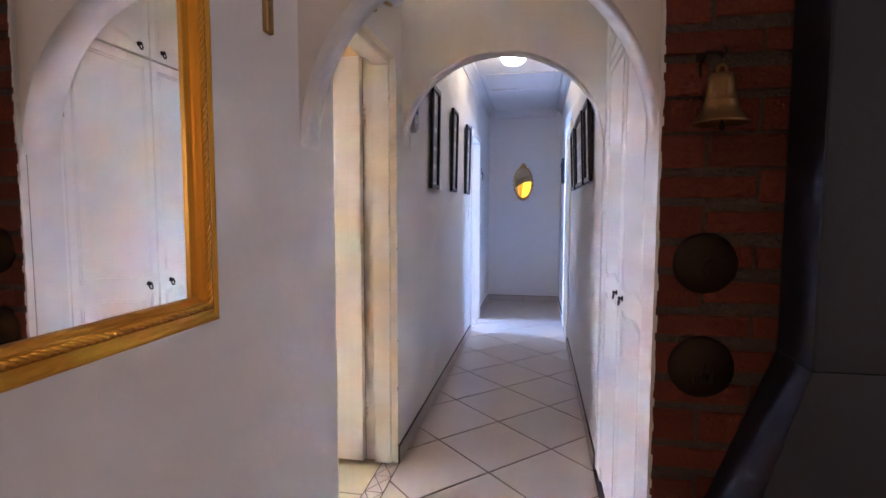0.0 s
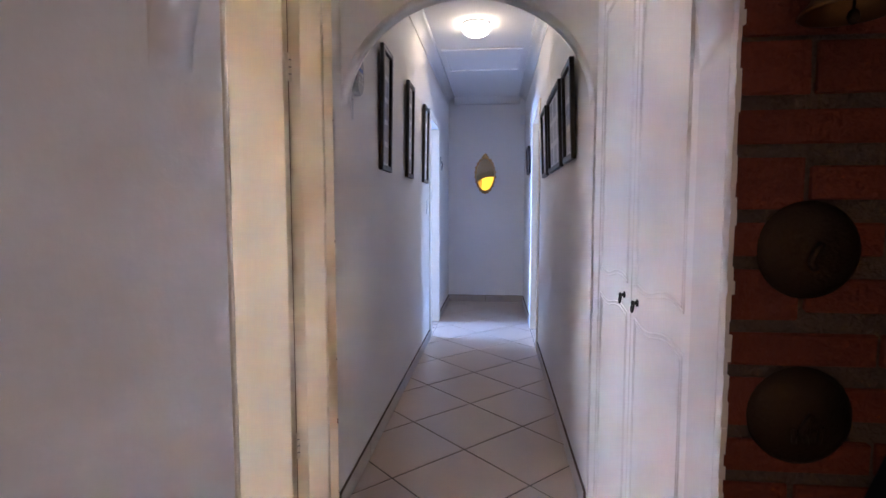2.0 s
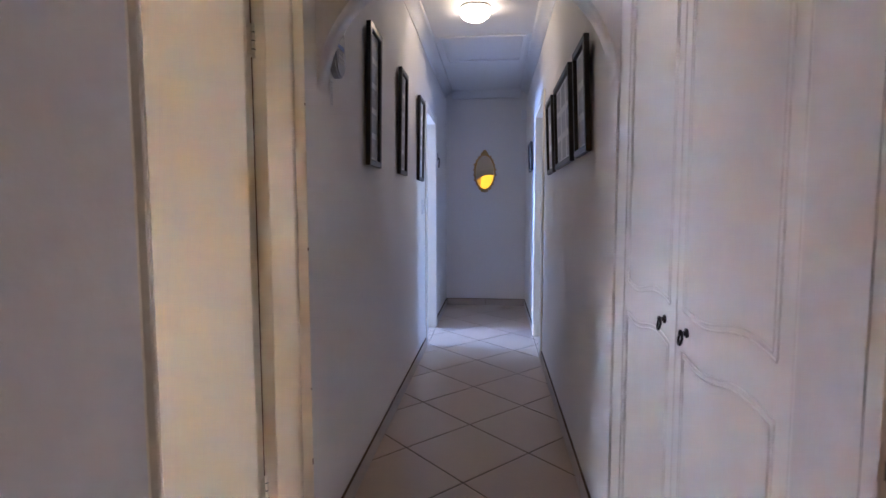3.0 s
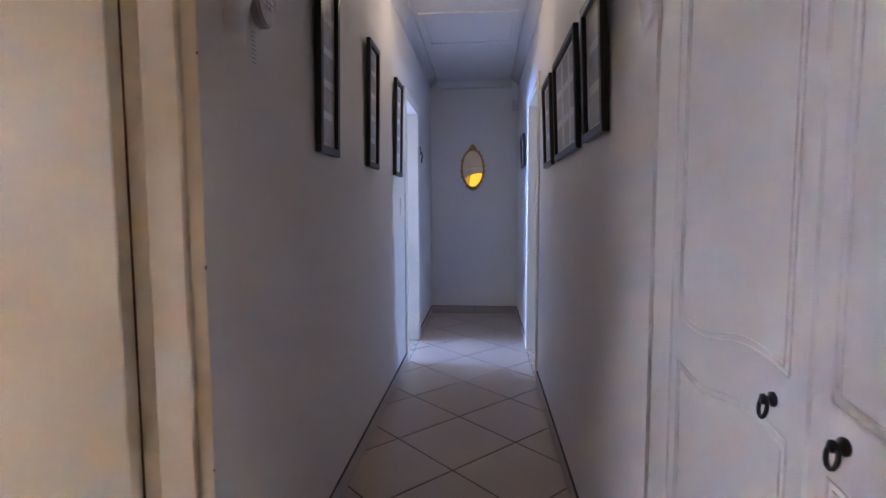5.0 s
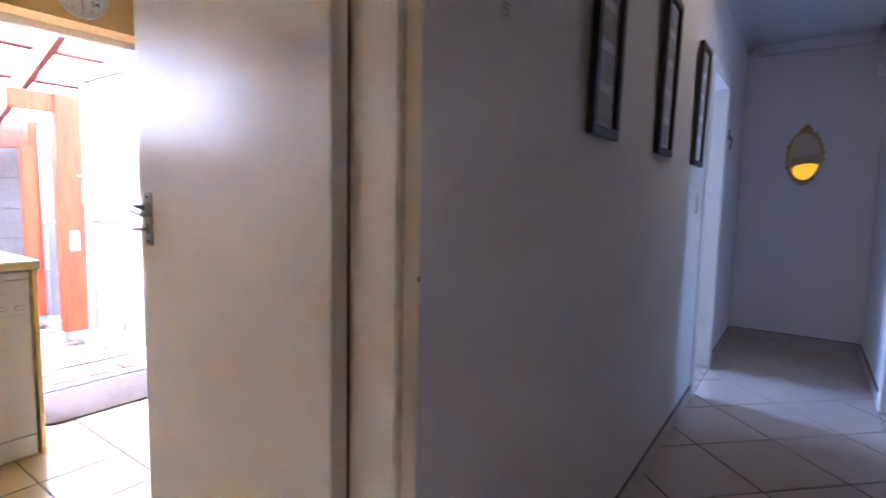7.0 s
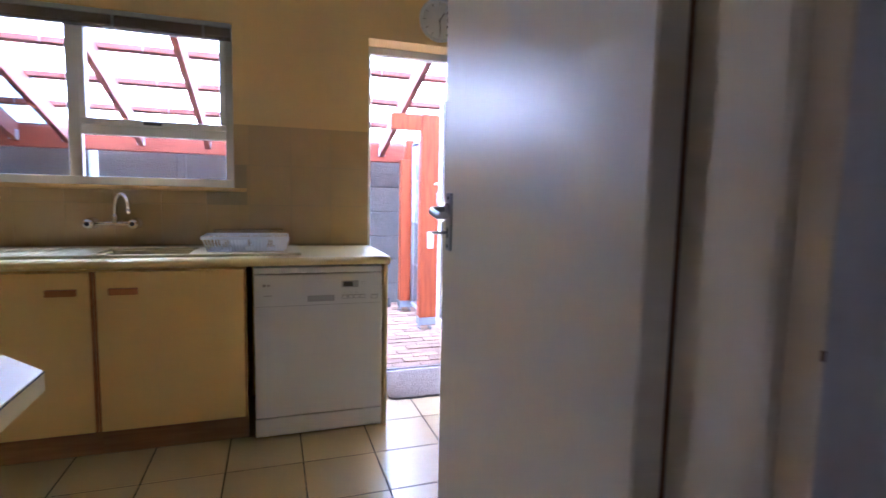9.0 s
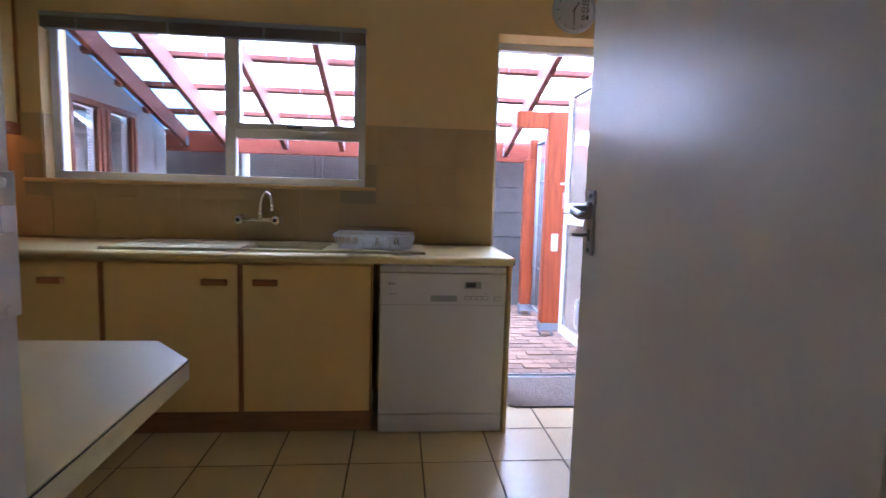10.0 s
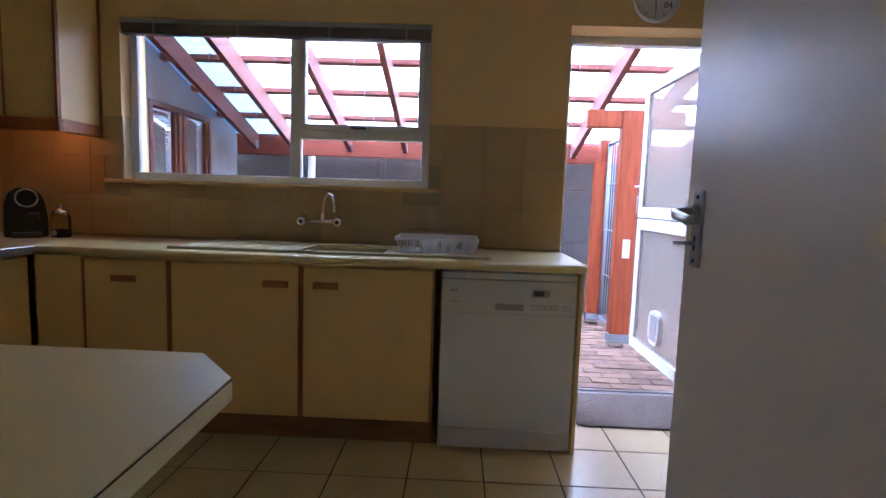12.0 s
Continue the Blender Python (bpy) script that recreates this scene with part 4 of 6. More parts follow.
part("plinth", bx(-2.75, -1.30, 0.30, 0.318, 0, 0.12), M_PLINTH, rb)

# worktop with the hole of the sink bowl
SX0, SX1, SY0, SY1 = -3.20, -2.90, 1.62, 2.02
top = base("worktop", (-3.05, 1.7, 0.86), "cream laminate kitchen worktop under the window", "worktop")
bm = bmesh.new()
XA, XB = XW + 0.001, -2.752
box(bm, XA, XB, 0.405, SY0, 0.860, 0.900)
box(bm, XA, XB, SY1, 2.972, 0.860, 0.900)
box(bm, XA, SX0, SY0, SY1, 0.860, 0.900)
box(bm, SX1, XB, SY0, SY1, 0.860, 0.900)
part("slab", bm, M_TOP, top)
part("nosing", tube(bmesh.new(), [(XB, 0.41, 0.880), (XB, 2.97, 0.880)], 0.0195, 12), M_TOP, top)
part("end_lip", bx(-2.78, -2.735, 2.9725, 2.974, 0.862, 0.899), M_DGREY, top)
rt = base("return_worktop", (-2.2, 0.05, 0.86), "cream worktop along the end wall with a metal edge", "worktop")
part("slab", bx(XA, -1.30, -0.299, 0.403, 0.860, 0.900, bevel=0.003), M_TOP, rt)
part("metal_strip", bx(-2.745, -1.30, 0.4032, 0.413, 0.862, 0.901, bevel=0.002), M_SATIN, rt, "bright metal edge strip")

bar = base("breakfast_worktop", (-0.95, 1.2, 0), "cream laminate worktop with a clipped corner and thick edge", "worktop")
bm = prism(bmesh.new(), [(-0.648, -0.299), (-0.648, 2.085), (-1.13, 2.068), (-1.235, 1.975), (-1.24, -0.299)], "z", 0.884, 0.913)
part("edge", bm, M_TOP, bar)
part("top_sheet", prism(bmesh.new(), [(-0.649, -0.298), (-0.649, 2.084), (-1.129, 2.067), (-1.234, 1.974), (-1.239, -0.298)], "z", 0.9145, 0.9165), M_TOP, bar)
part("joint_line", prism(bmesh.new(), [(-0.649, -0.298), (-0.649, 2.0857), (-1.1305, 2.0687), (-1.2357, 1.9754), (-1.2407, -0.298)], "z", 0.9131, 0.9144), M_KGROUT, bar, "dark glue line under the top sheet")
part("base_panel", bx(-1.18, -0.66, -0.29, 1.55, 0.0, 0.883), M_LAMIN, bar)

# sink
sk = base("sink", (-3.04, 1.75, 0.90), "ivory composite sink with a long drainer", "sink")
bm = bmesh.new()
box(bm, -3.27, -2.83, 0.985, SY0 - 0.01, 0.9005, 0.909, bevel=0.003)
box(bm, -3.27, -2.83, SY1 + 0.01, 2.54, 0.9005, 0.909, bevel=0.003)
box(bm, -3.27, SX0 - 0.005, SY0 - 0.01, SY1 + 0.01, 0.9005, 0.909)
box(bm, SX1 + 0.005, -2.83, SY0 - 0.01, SY1 + 0.01, 0.9005, 0.909)
part("rim", bm, M_SINK, sk)
bm = bmesh.new()
box(bm, SX0 + 0.001, SX1 - 0.001, SY0 + 0.001, SY1 - 0.001, 0.74, 0.75)
box(bm, SX0 + 0.001, SX0 + 0.01, SY0 + 0.001, SY1 - 0.001, 0.75, 0.9)
box(bm, SX1 - 0.01, SX1 - 0.001, SY0 + 0.001, SY1 - 0.001, 0.75, 0.9)
box(bm, SX0 + 0.01, SX1 - 0.01, SY0 + 0.001, SY0 + 0.01, 0.75, 0.9)
box(bm, SX0 + 0.01, SX1 - 0.01, SY1 - 0.01, SY1 - 0.001, 0.75, 0.9)
part("bowl", bm, M_SINK, sk)
for k in range(9):
    part("drainer_rib", bx(-3.22, -2.88, 1.05 + 0.055 * k, 1.062 + 0.055 * k, 0.909, 0.9125, bevel=0.001), M_SINK, sk)
part("raised_edge", tube(bmesh.new(), [(-2.835, 0.99, 0.910), (-2.835, 2.535, 0.910)], 0.005, 8), M_SINK, sk)
part("raised_edge", tube(bmesh.new(), [(-3.265, 0.99, 0.910), (-3.265, 2.535, 0.910)], 0.005, 8), M_SINK, sk)

# tap on the wall
tp = base("wall_tap", (XW, 1.61, 1.0), "chrome wall mixer tap with a swan neck spout", "tap")
part("bridge", tube(bmesh.new(), [(XW + 0.06, 1.505, 1.032), (XW + 0.06, 1.708, 1.032)], 0.013, 12), M_CHROME, tp)
for y in (1.505, 1.708):
    part("flange", lathe(bmesh.new(), [(0.03, 0.001), (0.03, 0.008), (0.016, 0.016), (0.015, 0.05)], (XW + 0.006, y, 1.032), "x", 18), M_CHROME, tp)
    hd = part("tap_head", lathe(bmesh.new(), [(0.014, 0.055), (0.017, 0.075), (0.027, 0.080), (0.027, 0.105), (0.02, 0.115), (0.002, 0.116)], (XW, y, 1.032), "x", 8), M_CHROME, tp)
    part("cap", lathe(bmesh.new(), [(0.012, 0.1165), (0.010, 0.119), (0.001, 0.1195)], (XW, y, 1.032), "x", 14), M_DGREY, hd, "dark indicator cap")
    tube(bm := bmesh.new(), [(XW + 0.06, y, 1.032), (XW + 0.09, y, 1.032)], 0.012, 10)
    part("spindle", bm, M_CHROME, tp)
arc = [(XW + 0.06, 1.615, 1.045), (XW + 0.06, 1.615, 1.09)] + [(XW + 0.06 + 0.025 * (1 - math.cos(radians(a))), 1.615 + 0.038 * (1 - math.cos(radians(a))), 1.09 + 0.085 * math.sin(radians(a)) + 0.02 * a / 180) for a in range(15, 166, 15)]
arc.append((XW + 0.112, 1.693, 1.105))
part("spout", tube(bmesh.new(), arc, 0.009, 12), M_CHROME, tp)
part("collar", lathe(bmesh.new(), [(0.016, 0.0), (0.016, 0.03), (0.012, 0.045)], (XW + 0.06, 1.615, 1.036), "z", 16), M_CHROME, tp)
part("aerator", lathe(bmesh.new(), [(0.010, 0.0), (0.011, 0.02)], (XW + 0.112, 1.693, 1.085), "z", 12), M_CHROME, tp)

# dish rack
dr = base("dish_rack", (-3.08, 2.27, 0.91), "clear plastic dish rack on the drainer", "dish rack")
RX0, RX1, RY0, RY1, RZ = -3.20, -2.93, 2.07, 2.485, 0.985
bm = bmesh.new()
for a in ((RX0, RX1, RY0, RY0 + 0.006), (RX0, RX1, RY1 - 0.006, RY1), (RX0, RX0 + 0.006, RY0 + 0.006, RY1 - 0.006), (RX1 - 0.006, RX1, RY0 + 0.006, RY1 - 0.006)):
    box(bm, *a, RZ - 0.012, RZ + 0.004, bevel=0.0015)
M_RACK = mat("translucent white plastic", (0.82, 0.85, 0.92), 0.3, var=0.03, bump=0.0)
part("rim", bm, M_RACK, dr)
part("tray", bx(RX0 + 0.03, RX1 - 0.03, RY0 + 0.025, RY1 - 0.025, 0.9105, 0.916, bevel=0.002), M_RACK, dr)
n = 26
for k in range(n):
    f = k / (n - 1)
    if 7 < k < 10 or 15 < k < 18:
        wdt = 0.010
    else:
        wdt = 0.0045
    for x_t, x_b in ((RX1 - 0.004, RX1 - 0.034), (RX0 + 0.004, RX0 + 0.034)):
        yt, yb = RY0 + 0.008 + (RY1 - RY0 - 0.016) * f, RY0 + 0.03 + (RY1 - RY0 - 0.06) * f
        part("bar", tube(bmesh.new(), [(x_b, yb, 0.914), (x_t, yt, RZ - 0.008)], wdt / 2, 6), M_RACK, dr)
for k in range(10):
    f = k / 9
    part("divider", tube(bmesh.new(), [(-3.06, RY0 + 0.05 + 0.32 * f, 0.914), (-3.06, RY0 + 0.05 + 0.32 * f, 0.985)], 0.003, 6), M_RACK, dr)
for k in range(3):
    ya = RY0 + 0.13 + 0.10 * k
    part("cutlery_slot", prism(bmesh.new(), [(ya, RZ - 0.012), (ya + 0.088, RZ - 0.012), (ya + 0.070, 0.918), (ya + 0.018, 0.918)], "x", RX1 - 0.034, RX1 - 0.030), M_RACK, dr)
lid = base("plastic_tray", (-3.15, 2.25, 0.985), "thin clear plastic tray behind the dish rack", "tray")
part("tray", bx(-3.31, -3.215, 2.10, 2.46, 0.9105, 1.005, bevel=0.004), M_CLEARPL, lid)

# dishwasher
dw = base("dishwasher", (-3.05, 2.62, 0), "white dishwasher with a grey recessed handle and display", "dishwasher")
DF = -2.762
part("cabinet", bx(-3.33, DF - 0.03, 2.318, 2.935, 0.012, 0.835), M_APPL, dw)
part("top_strip", bx(-3.3, DF - 0.003, 2.316, 2.938, 0.822, 0.850, bevel=0.003), M_APPL, dw)
dd = part("door", bx(DF - 0.03, DF, 2.316, 2.938, 0.105, 0.817, bevel=0.005, seg=2), M_APPL, dw)
part("kick_panel", bx(DF - 0.03, DF - 0.003, 2.316, 2.938, 0.008, 0.100, bevel=0.003), M_APPL, dw)
part("handle_recess", bx(DF + 0.0002, DF + 0.002, 2.565, 2.695, 0.678, 0.708, bevel=0.0008), M_GREY, dd, "grey recessed handle")
part("display", bx(DF + 0.0002, DF + 0.002, 2.740, 2.786, 0.750, 0.772), M_DGREY, dd, "dark display window")
part("display_frame", bx(DF + 0.0002, DF + 0.0012, 2.732, 2.815, 0.744, 0.778), M_GREY, dd)
part("seam", bx(DF + 0.0001, DF + 0.0008, 2.322, 2.932, 0.660, 0.662), M_GREY, dd)
for k in range(4):
    part("button_surround", bx(DF + 0.0002, DF + 0.0015, 2.732 + 0.030 * k, 2.760 + 0.030 * k, 0.687, 0.707), M_GREY, dd)
    part("button", bx(DF + 0.0016, DF + 0.004, 2.735 + 0.030 * k, 2.757 + 0.030 * k, 0.690, 0.704, bevel=0.001), M_APPL, dd)
    part("lamp_dot", bx(DF + 0.0002, DF + 0.0012, 2.744 + 0.030 * k, 2.748 + 0.030 * k, 0.716, 0.720), M_GREY, dd)
part("button_surround", bx(DF + 0.0002, DF + 0.0015, 2.879, 2.913, 0.683, 0.705), M_GREY, dd)
part("button", bx(DF + 0.0016, DF + 0.005, 2.882, 2.910, 0.686, 0.702, bevel=0.001), M_APPL, dd)
for j in range(2):
    for k in range(2):
        part("lamp_dot", bx(DF + 0.0002, DF + 0.0012, 2.832 + 0.014 * k, 2.836 + 0.014 * k, 0.756 + 0.012 * j, 0.760 + 0.012 * j), M_GREY, dd)
part("badge", lathe(bmesh.new(), [(0.0075, 0.0002), (0.0075, 0.0012), (0.001, 0.0013)], (DF, 2.364, 0.764), "x", 16), M_GREY, dd, "small round grey badge")
part("badge_bar", bx(DF + 0.0002, DF + 0.001, 2.376, 2.391, 0.759, 0.769), M_GREY, dd)
part("print_bar", bx(DF + 0.0002, DF + 0.0008, 2.36, 2.40, 0.712, 0.716), M_GREY, dd)
solo("end_panel", bx(-3.35, -2.757, 2.946, 2.964, 0.0, 0.858, bevel=0.001), M_LAMIN, "cream end panel beside the dishwasher", "panel")

# wall cabinet with downlight
uc = base("wall_cabinet", (-3.2, 0.0, 1.46), "cream wall cabinet with oak edges and light pelmet", "wall cabinet")
UX, UY = -3.04, 0.312
part("carcass", bx(XA, UX - 0.022, -0.299, UY, 1.53, 2.40), M_LAMIN, uc)
part("door", bx(UX - 0.02, UX, 0.034, UY - 0.014, 1.535, 2.395, bevel=0.002), M_LAMIN, uc)
part("door", bx(UX - 0.02, UX, -0.295, 0.022, 1.535, 2.395, bevel=0.002), M_LAMIN, uc)
part("edge_strip", bx(UX - 0.02, UX + 0.001, UY - 0.0135, UY, 1.535, 2.395, bevel=0.001), M_OAK, uc, "oak edge strip")
part("edge_strip", bx(UX - 0.02, UX + 0.001, 0.0225, 0.0335, 1.535, 2.395, bevel=0.001), M_OAK, uc, "oak edge strip")
part("back_edge", bx(XA, XA + 0.014, UY + 0.0005, UY + 0.009, 1.53, 2.40), M_OAK, uc, "oak edge strip")
part("pelmet", bx(UX - 0.018, UX + 0.012, -0.299, UY + 0.010, 1.462, 1.528, bevel=0.004), M_OAK, uc, "moulded oak light pelmet")
part("pelmet", bx(XA, UX - 0.019, UY - 0.010, UY + 0.010, 1.462, 1.528, bevel=0.004), M_OAK, uc, "moulded oak light pelmet")
part("downlight", lathe(bmesh.new(), [(0.03, 0), (0.03, -0.02), (0.022, -0.024), (0.001, -0.024)], (-3.18, 0.13, 1.529), "z", 18), glow("lit warm downlight", (1.0, 0.34, 0.06), 2.2), uc, "glowing warm downlight")

# coffee machine and jar
cm = base("coffee_machine", (-3.18, 0.0, 0.90), "black coffee machine with a chrome ring", "coffee machine")
CU, CW = Vector((0.75, 0.66, 0)), Vector((-0.66, 0.75, 0))


def cpt(p):
    """From the machine's own width, depth and height to the room."""
    return Vector((-3.12, 0.056, 0)) + CW * p[0] + CU * p[1] + Vector((0, 0, p[2]))


bm = prism(bmesh.new(), [(-0.10, 0.9005), (0.09, 0.9005), (0.088, 1.02), (0.078, 1.09), (0.06, 1.135), (0.03, 1.162), (-0.04, 1.166), (-0.075, 1.14), (-0.095, 1.08)], "y", -0.16, 0.0)
bmesh.ops.bevel(bm, geom=list(bm.edges), offset=0.006, segments=2, affect="EDGES")
for v in bm.verts:
    v.co = cpt(v.co)
part("body", bm, M_BLACK, cm)
bm = bx(-0.07, 0.06, 0.001, 0.07, 0.9005, 0.93, bevel=0.006)
for v in bm.verts:
    v.co = cpt(v.co)
part("drip_tray", bm, M_DGREY, cm)
bm = bx(0.0, 0.055, 0.001, 0.014, 0.99, 1.035, bevel=0.006)
for v in bm.verts:
    v.co = cpt(v.co)
part("spout", bm, M_DGREY, cm)
part("ring", tube(bmesh.new(), [tuple(cpt((0.047 * math.cos(radians(a)), 0.004, 1.112 + 0.047 * math.sin(radians(a))))) for a in range(0, 361, 15)], 0.006, 8), M_CHROME, cm, "chrome ring")
jr = base("glass_jar", (-3.20, 0.178, 0.90), "glass jar with a chrome lid on the worktop", "jar")
part("jar", lathe(bmesh.new(), [(0.044, 0.0005), (0.047, 0.01), (0.047, 0.10), (0.040, 0.13)], (-3.20, 0.178, 0.90), "z", 24), M_GLASS, jr)
part("contents", lathe(bmesh.new(), [(0.040, 0.006), (0.042, 0.04), (0.02, 0.048)], (-3.20, 0.178, 0.90), "z", 16), M_DGREY, jr, "dark coffee capsules")
part("lid", lathe(bmesh.new(), [(0.040, 0.1305), (0.040, 0.145), (0.03, 0.155), (0.008, 0.158), (0.008, 0.163), (0.012, 0.172), (0.001, 0.178)], (-3.20, 0.178, 0.90), "z", 24), M_CHROME, jr, "domed chrome lid")
part("tag", lathe(bmesh.new(), [(0.016, 0.0), (0.016, 0.003), (0.001, 0.0035)], (-3.150, 0.178, 0.925), "x", 16), M_MOUNT, jr, "round white tag")

# wall clock
ck = base("wall_clock", (XW, 3.405, 2.19), "round white wall clock with black numerals", "clock")
CY, CZ = 3.405, 2.300
part("rim", lathe(bmesh.new(), [(0.128, 0.001), (0.132, 0.012), (0.130, 0.026), (0.122, 0.030), (0.116, 0.022), (0.115, 0.012)], (XW, CY, CZ), "x", 48), M_APPL, ck)
part("face", lathe(bmesh.new(), [(0.116, 0.010), (0.116, 0.014), (0.001, 0.0141)], (XW, CY, CZ), "x", 48), M_MOUNT, ck)
for k in range(12):
    a = math.pi * k / 6
    if k in (2, 3, 4):
        continue
    u = Vector((0, math.sin(a), math.cos(a)))
    part("hour_mark", tube(bmesh.new(), [Vector((XW + 0.0145, CY, CZ)) + u * 0.088, Vector((XW + 0.0145, CY, CZ)) + u * 0.106], 0.0018, 4), M_BLACK, ck)
for txt, dz in (("02", 0.046), ("03", 0.004), ("04", -0.038)):
    cu = bpy.data.curves.new("numeral", "FONT")
    cu.body, cu.size, cu.extrude, cu.align_x, cu.align_y = txt, 0.046, 0.0005, "CENTER", "CENTER"
    cu.materials.append(M_BLACK)
    o = new("numeral", cu)
    o.parent = ck
    o.matrix_basis = Matrix.Translation(Vector((XW + 0.0152, CY + 0.068, CZ + dz)) - ORIGIN[ck]) @ Matrix(((0, 0, 1), (1, 0, 0), (0, 1, 0))).to_4x4()
for a, ln, w in ((radians(178), 0.08, 0.0026), (radians(30), 0.055, 0.0032)):
    u = Vector((0, math.sin(a), math.cos(a)))
    part("hand_pointer", tube(bmesh.new(), [Vector((XW + 0.018, CY, CZ)) - u * 0.012, Vector((XW + 0.018, CY, CZ)) + u * ln], w, 6), M_BLACK, ck)

# kitchen window
XG = -3.465
win = base("window_1", (XG, 1.31, WZ0), "white aluminium window with a top-hung sash", "window", kind="structure")
b = 0.045


def bars(parent, y0, y1, z0, z1, w, x0, x1, m, name="frame_bar"):
    part(name, bx(x0, x1, y0, y1, z0, z0 + w, bevel=0.003), m, parent)
    part(name, bx(x0, x1, y0, y1, z1 - w, z1, bevel=0.003), m, parent)
    part(name, bx(x0, x1, y0, y0 + w, z0 + w, z1 - w, bevel=0.003), m, parent)
    part(name, bx(x0, x1, y1 - w, y1, z0 + w, z1 - w, bevel=0.003), m, parent)


bars(win, W0 + 0.001, W1 - 0.001, WZ0 + 0.001, WZ1 - 0.001, b, XG - 0.03, XG + 0.02, M_ALU)
part("mullion", bx(XG - 0.03, XG + 0.022, 1.380, 1.440, WZ0 + b, WZ1 - b, bevel=0.003), M_ALU, win)
part("transom", bx(XG - 0.03, XG + 0.021, 1.441, W1 - b, 1.505, 1.555, bevel=0.003), M_ALU, win)
sash = part("sash", bx(XG - 0.02, XG + 0.034, 1.441, W1 - b + 0.005, 1.5555, 1.590, bevel=0.003), M_ALU, win)
part("sash_bar", bx(XG - 0.02, XG + 0.034, 1.441, W1 - b + 0.005, 2.065, 2.094, bevel=0.003), M_ALU, sash)
part("sash_bar", bx(XG - 0.02, XG + 0.034, 1.441, 1.470, 1.5905, 2.0645, bevel=0.003), M_ALU, sash)
part("sash_bar", bx(XG - 0.02, XG + 0.034, W1 - b - 0.030, W1 - b + 0.005, 1.5905, 2.0645, bevel=0.003), M_ALU, sash)
part("catch", bx(XG + 0.034, XG + 0.052, 1.74, 1.83, 1.565, 1.58, bevel=0.003), M_DGREY, sash, "dark window catch")
for y0, y1, z0, z1 in ((W0 + b, 1.380, WZ0 + b, WZ1 - b), (1.440, W1 - b, WZ0 + b, 1.505), (1.470, W1 - b - 0.03, 1.590, 2.065)):
    o = part("pane", bx(XG - 0.004, XG, y0, y1, z0, z1), M_GLASS, win)
    o.visible_shadow = False
part("inner_sill", bx(XW - 0.085, XW + 0.028, W0 - 0.10, W1 + 0.065, WZ0 - 0.022, WZ0 - 0.001, bevel=0.004), M_CREAM, win)
bl = base("window_blind", (XW - 0.03, 1.31, 2.06), "raised dark venetian blind at the window head", "blind")
part("headrail", bx(XW - 0.045, XW - 0.004, W0 + 0.004, W1 - 0.004, 2.112, 2.138, bevel=0.002), M_GREY, bl)
for k in range(7):
    part("slat", bx(XW - 0.048, XW - 0.002, W0 + 0.008, W1 - 0.008, 2.068 + 0.0062 * k, 2.072 + 0.0062 * k), M_BLINDD, bl)
part("bottom_rail", bx(XW - 0.046, XW - 0.004, W0 + 0.008, W1 - 0.008, 2.052, 2.066, bevel=0.002), M_BLINDD, bl)
for y in (0.62, 1.1, 1.62, 2.05):
    part("ladder_tape", bx(XW - 0.0015, XW - 0.0005, y, y + 0.012, 2.052, 2.12), M_GREY, bl)
part("cord", tube(bmesh.new(), [(XW - 0.01, 0.485, 2.10), (XW - 0.01, 0.487, 1.7), (XW - 0.008, 0.480, 1.42), (XW - 0.004, 0.50, 1.30), (XW - 0.002, 0.55, 1.25), (XW - 0.01, 0.62, 1.2395)], 0.0018, 6), M_PVC, bl, "thin white blind cord")
part("cord_knob", lathe(bmesh.new(), [(0.004, 0), (0.007, 0.01), (0.003, 0.03)], (XW - 0.01, 0.66, 1.2365), "y", 8), M_PVC, bl)

# back door opening and stable door
bf = base("door_frame_back", (XO, 3.4, 0), "white plastic frame of the back doorway", "door frame", kind="structure")
part("jamb", bx(XO, XO + 0.07, B0 + 0.001, B0 + 0.045, 0.012, BZ - 0.045, bevel=0.003), M_PVC, bf)
part("jamb", bx(XO, XO + 0.07, B1 - 0.045, B1 - 0.001, 0.012, BZ - 0.045, bevel=0.003), M_PVC, bf)
part("head", bx(XO, XO + 0.07, B0 + 0.001, B1 - 0.001, BZ - 0.0445, BZ - 0.001, bevel=0.003), M_PVC, bf)
part("threshold", bx(XO - 0.02, XO + 0.07, B0 + 0.001, B1 - 0.001, -0.005, 0.011, bevel=0.003), M_SATIN, bf, "ribbed aluminium threshold")
part("threshold_rib", bx(XO + 0.02, XO + 0.028, B0 + 0.046, B1 - 0.046, 0.0112, 0.018), M_SATIN, bf)
pd = base("door_back", (XO, 3.84, 0), "white plastic stable door standing open, with cat flap", "door", kind="structure")
M_PANEL = mat("glossy beige pane", (0.34, 0.30, 0.25), 0.03, var=0.03, fine=0.01, bump=0.0, coat=1.0)
PX0, PX1, PY0, PY1 = -4.63, XO - 0.022, 3.83, 3.885
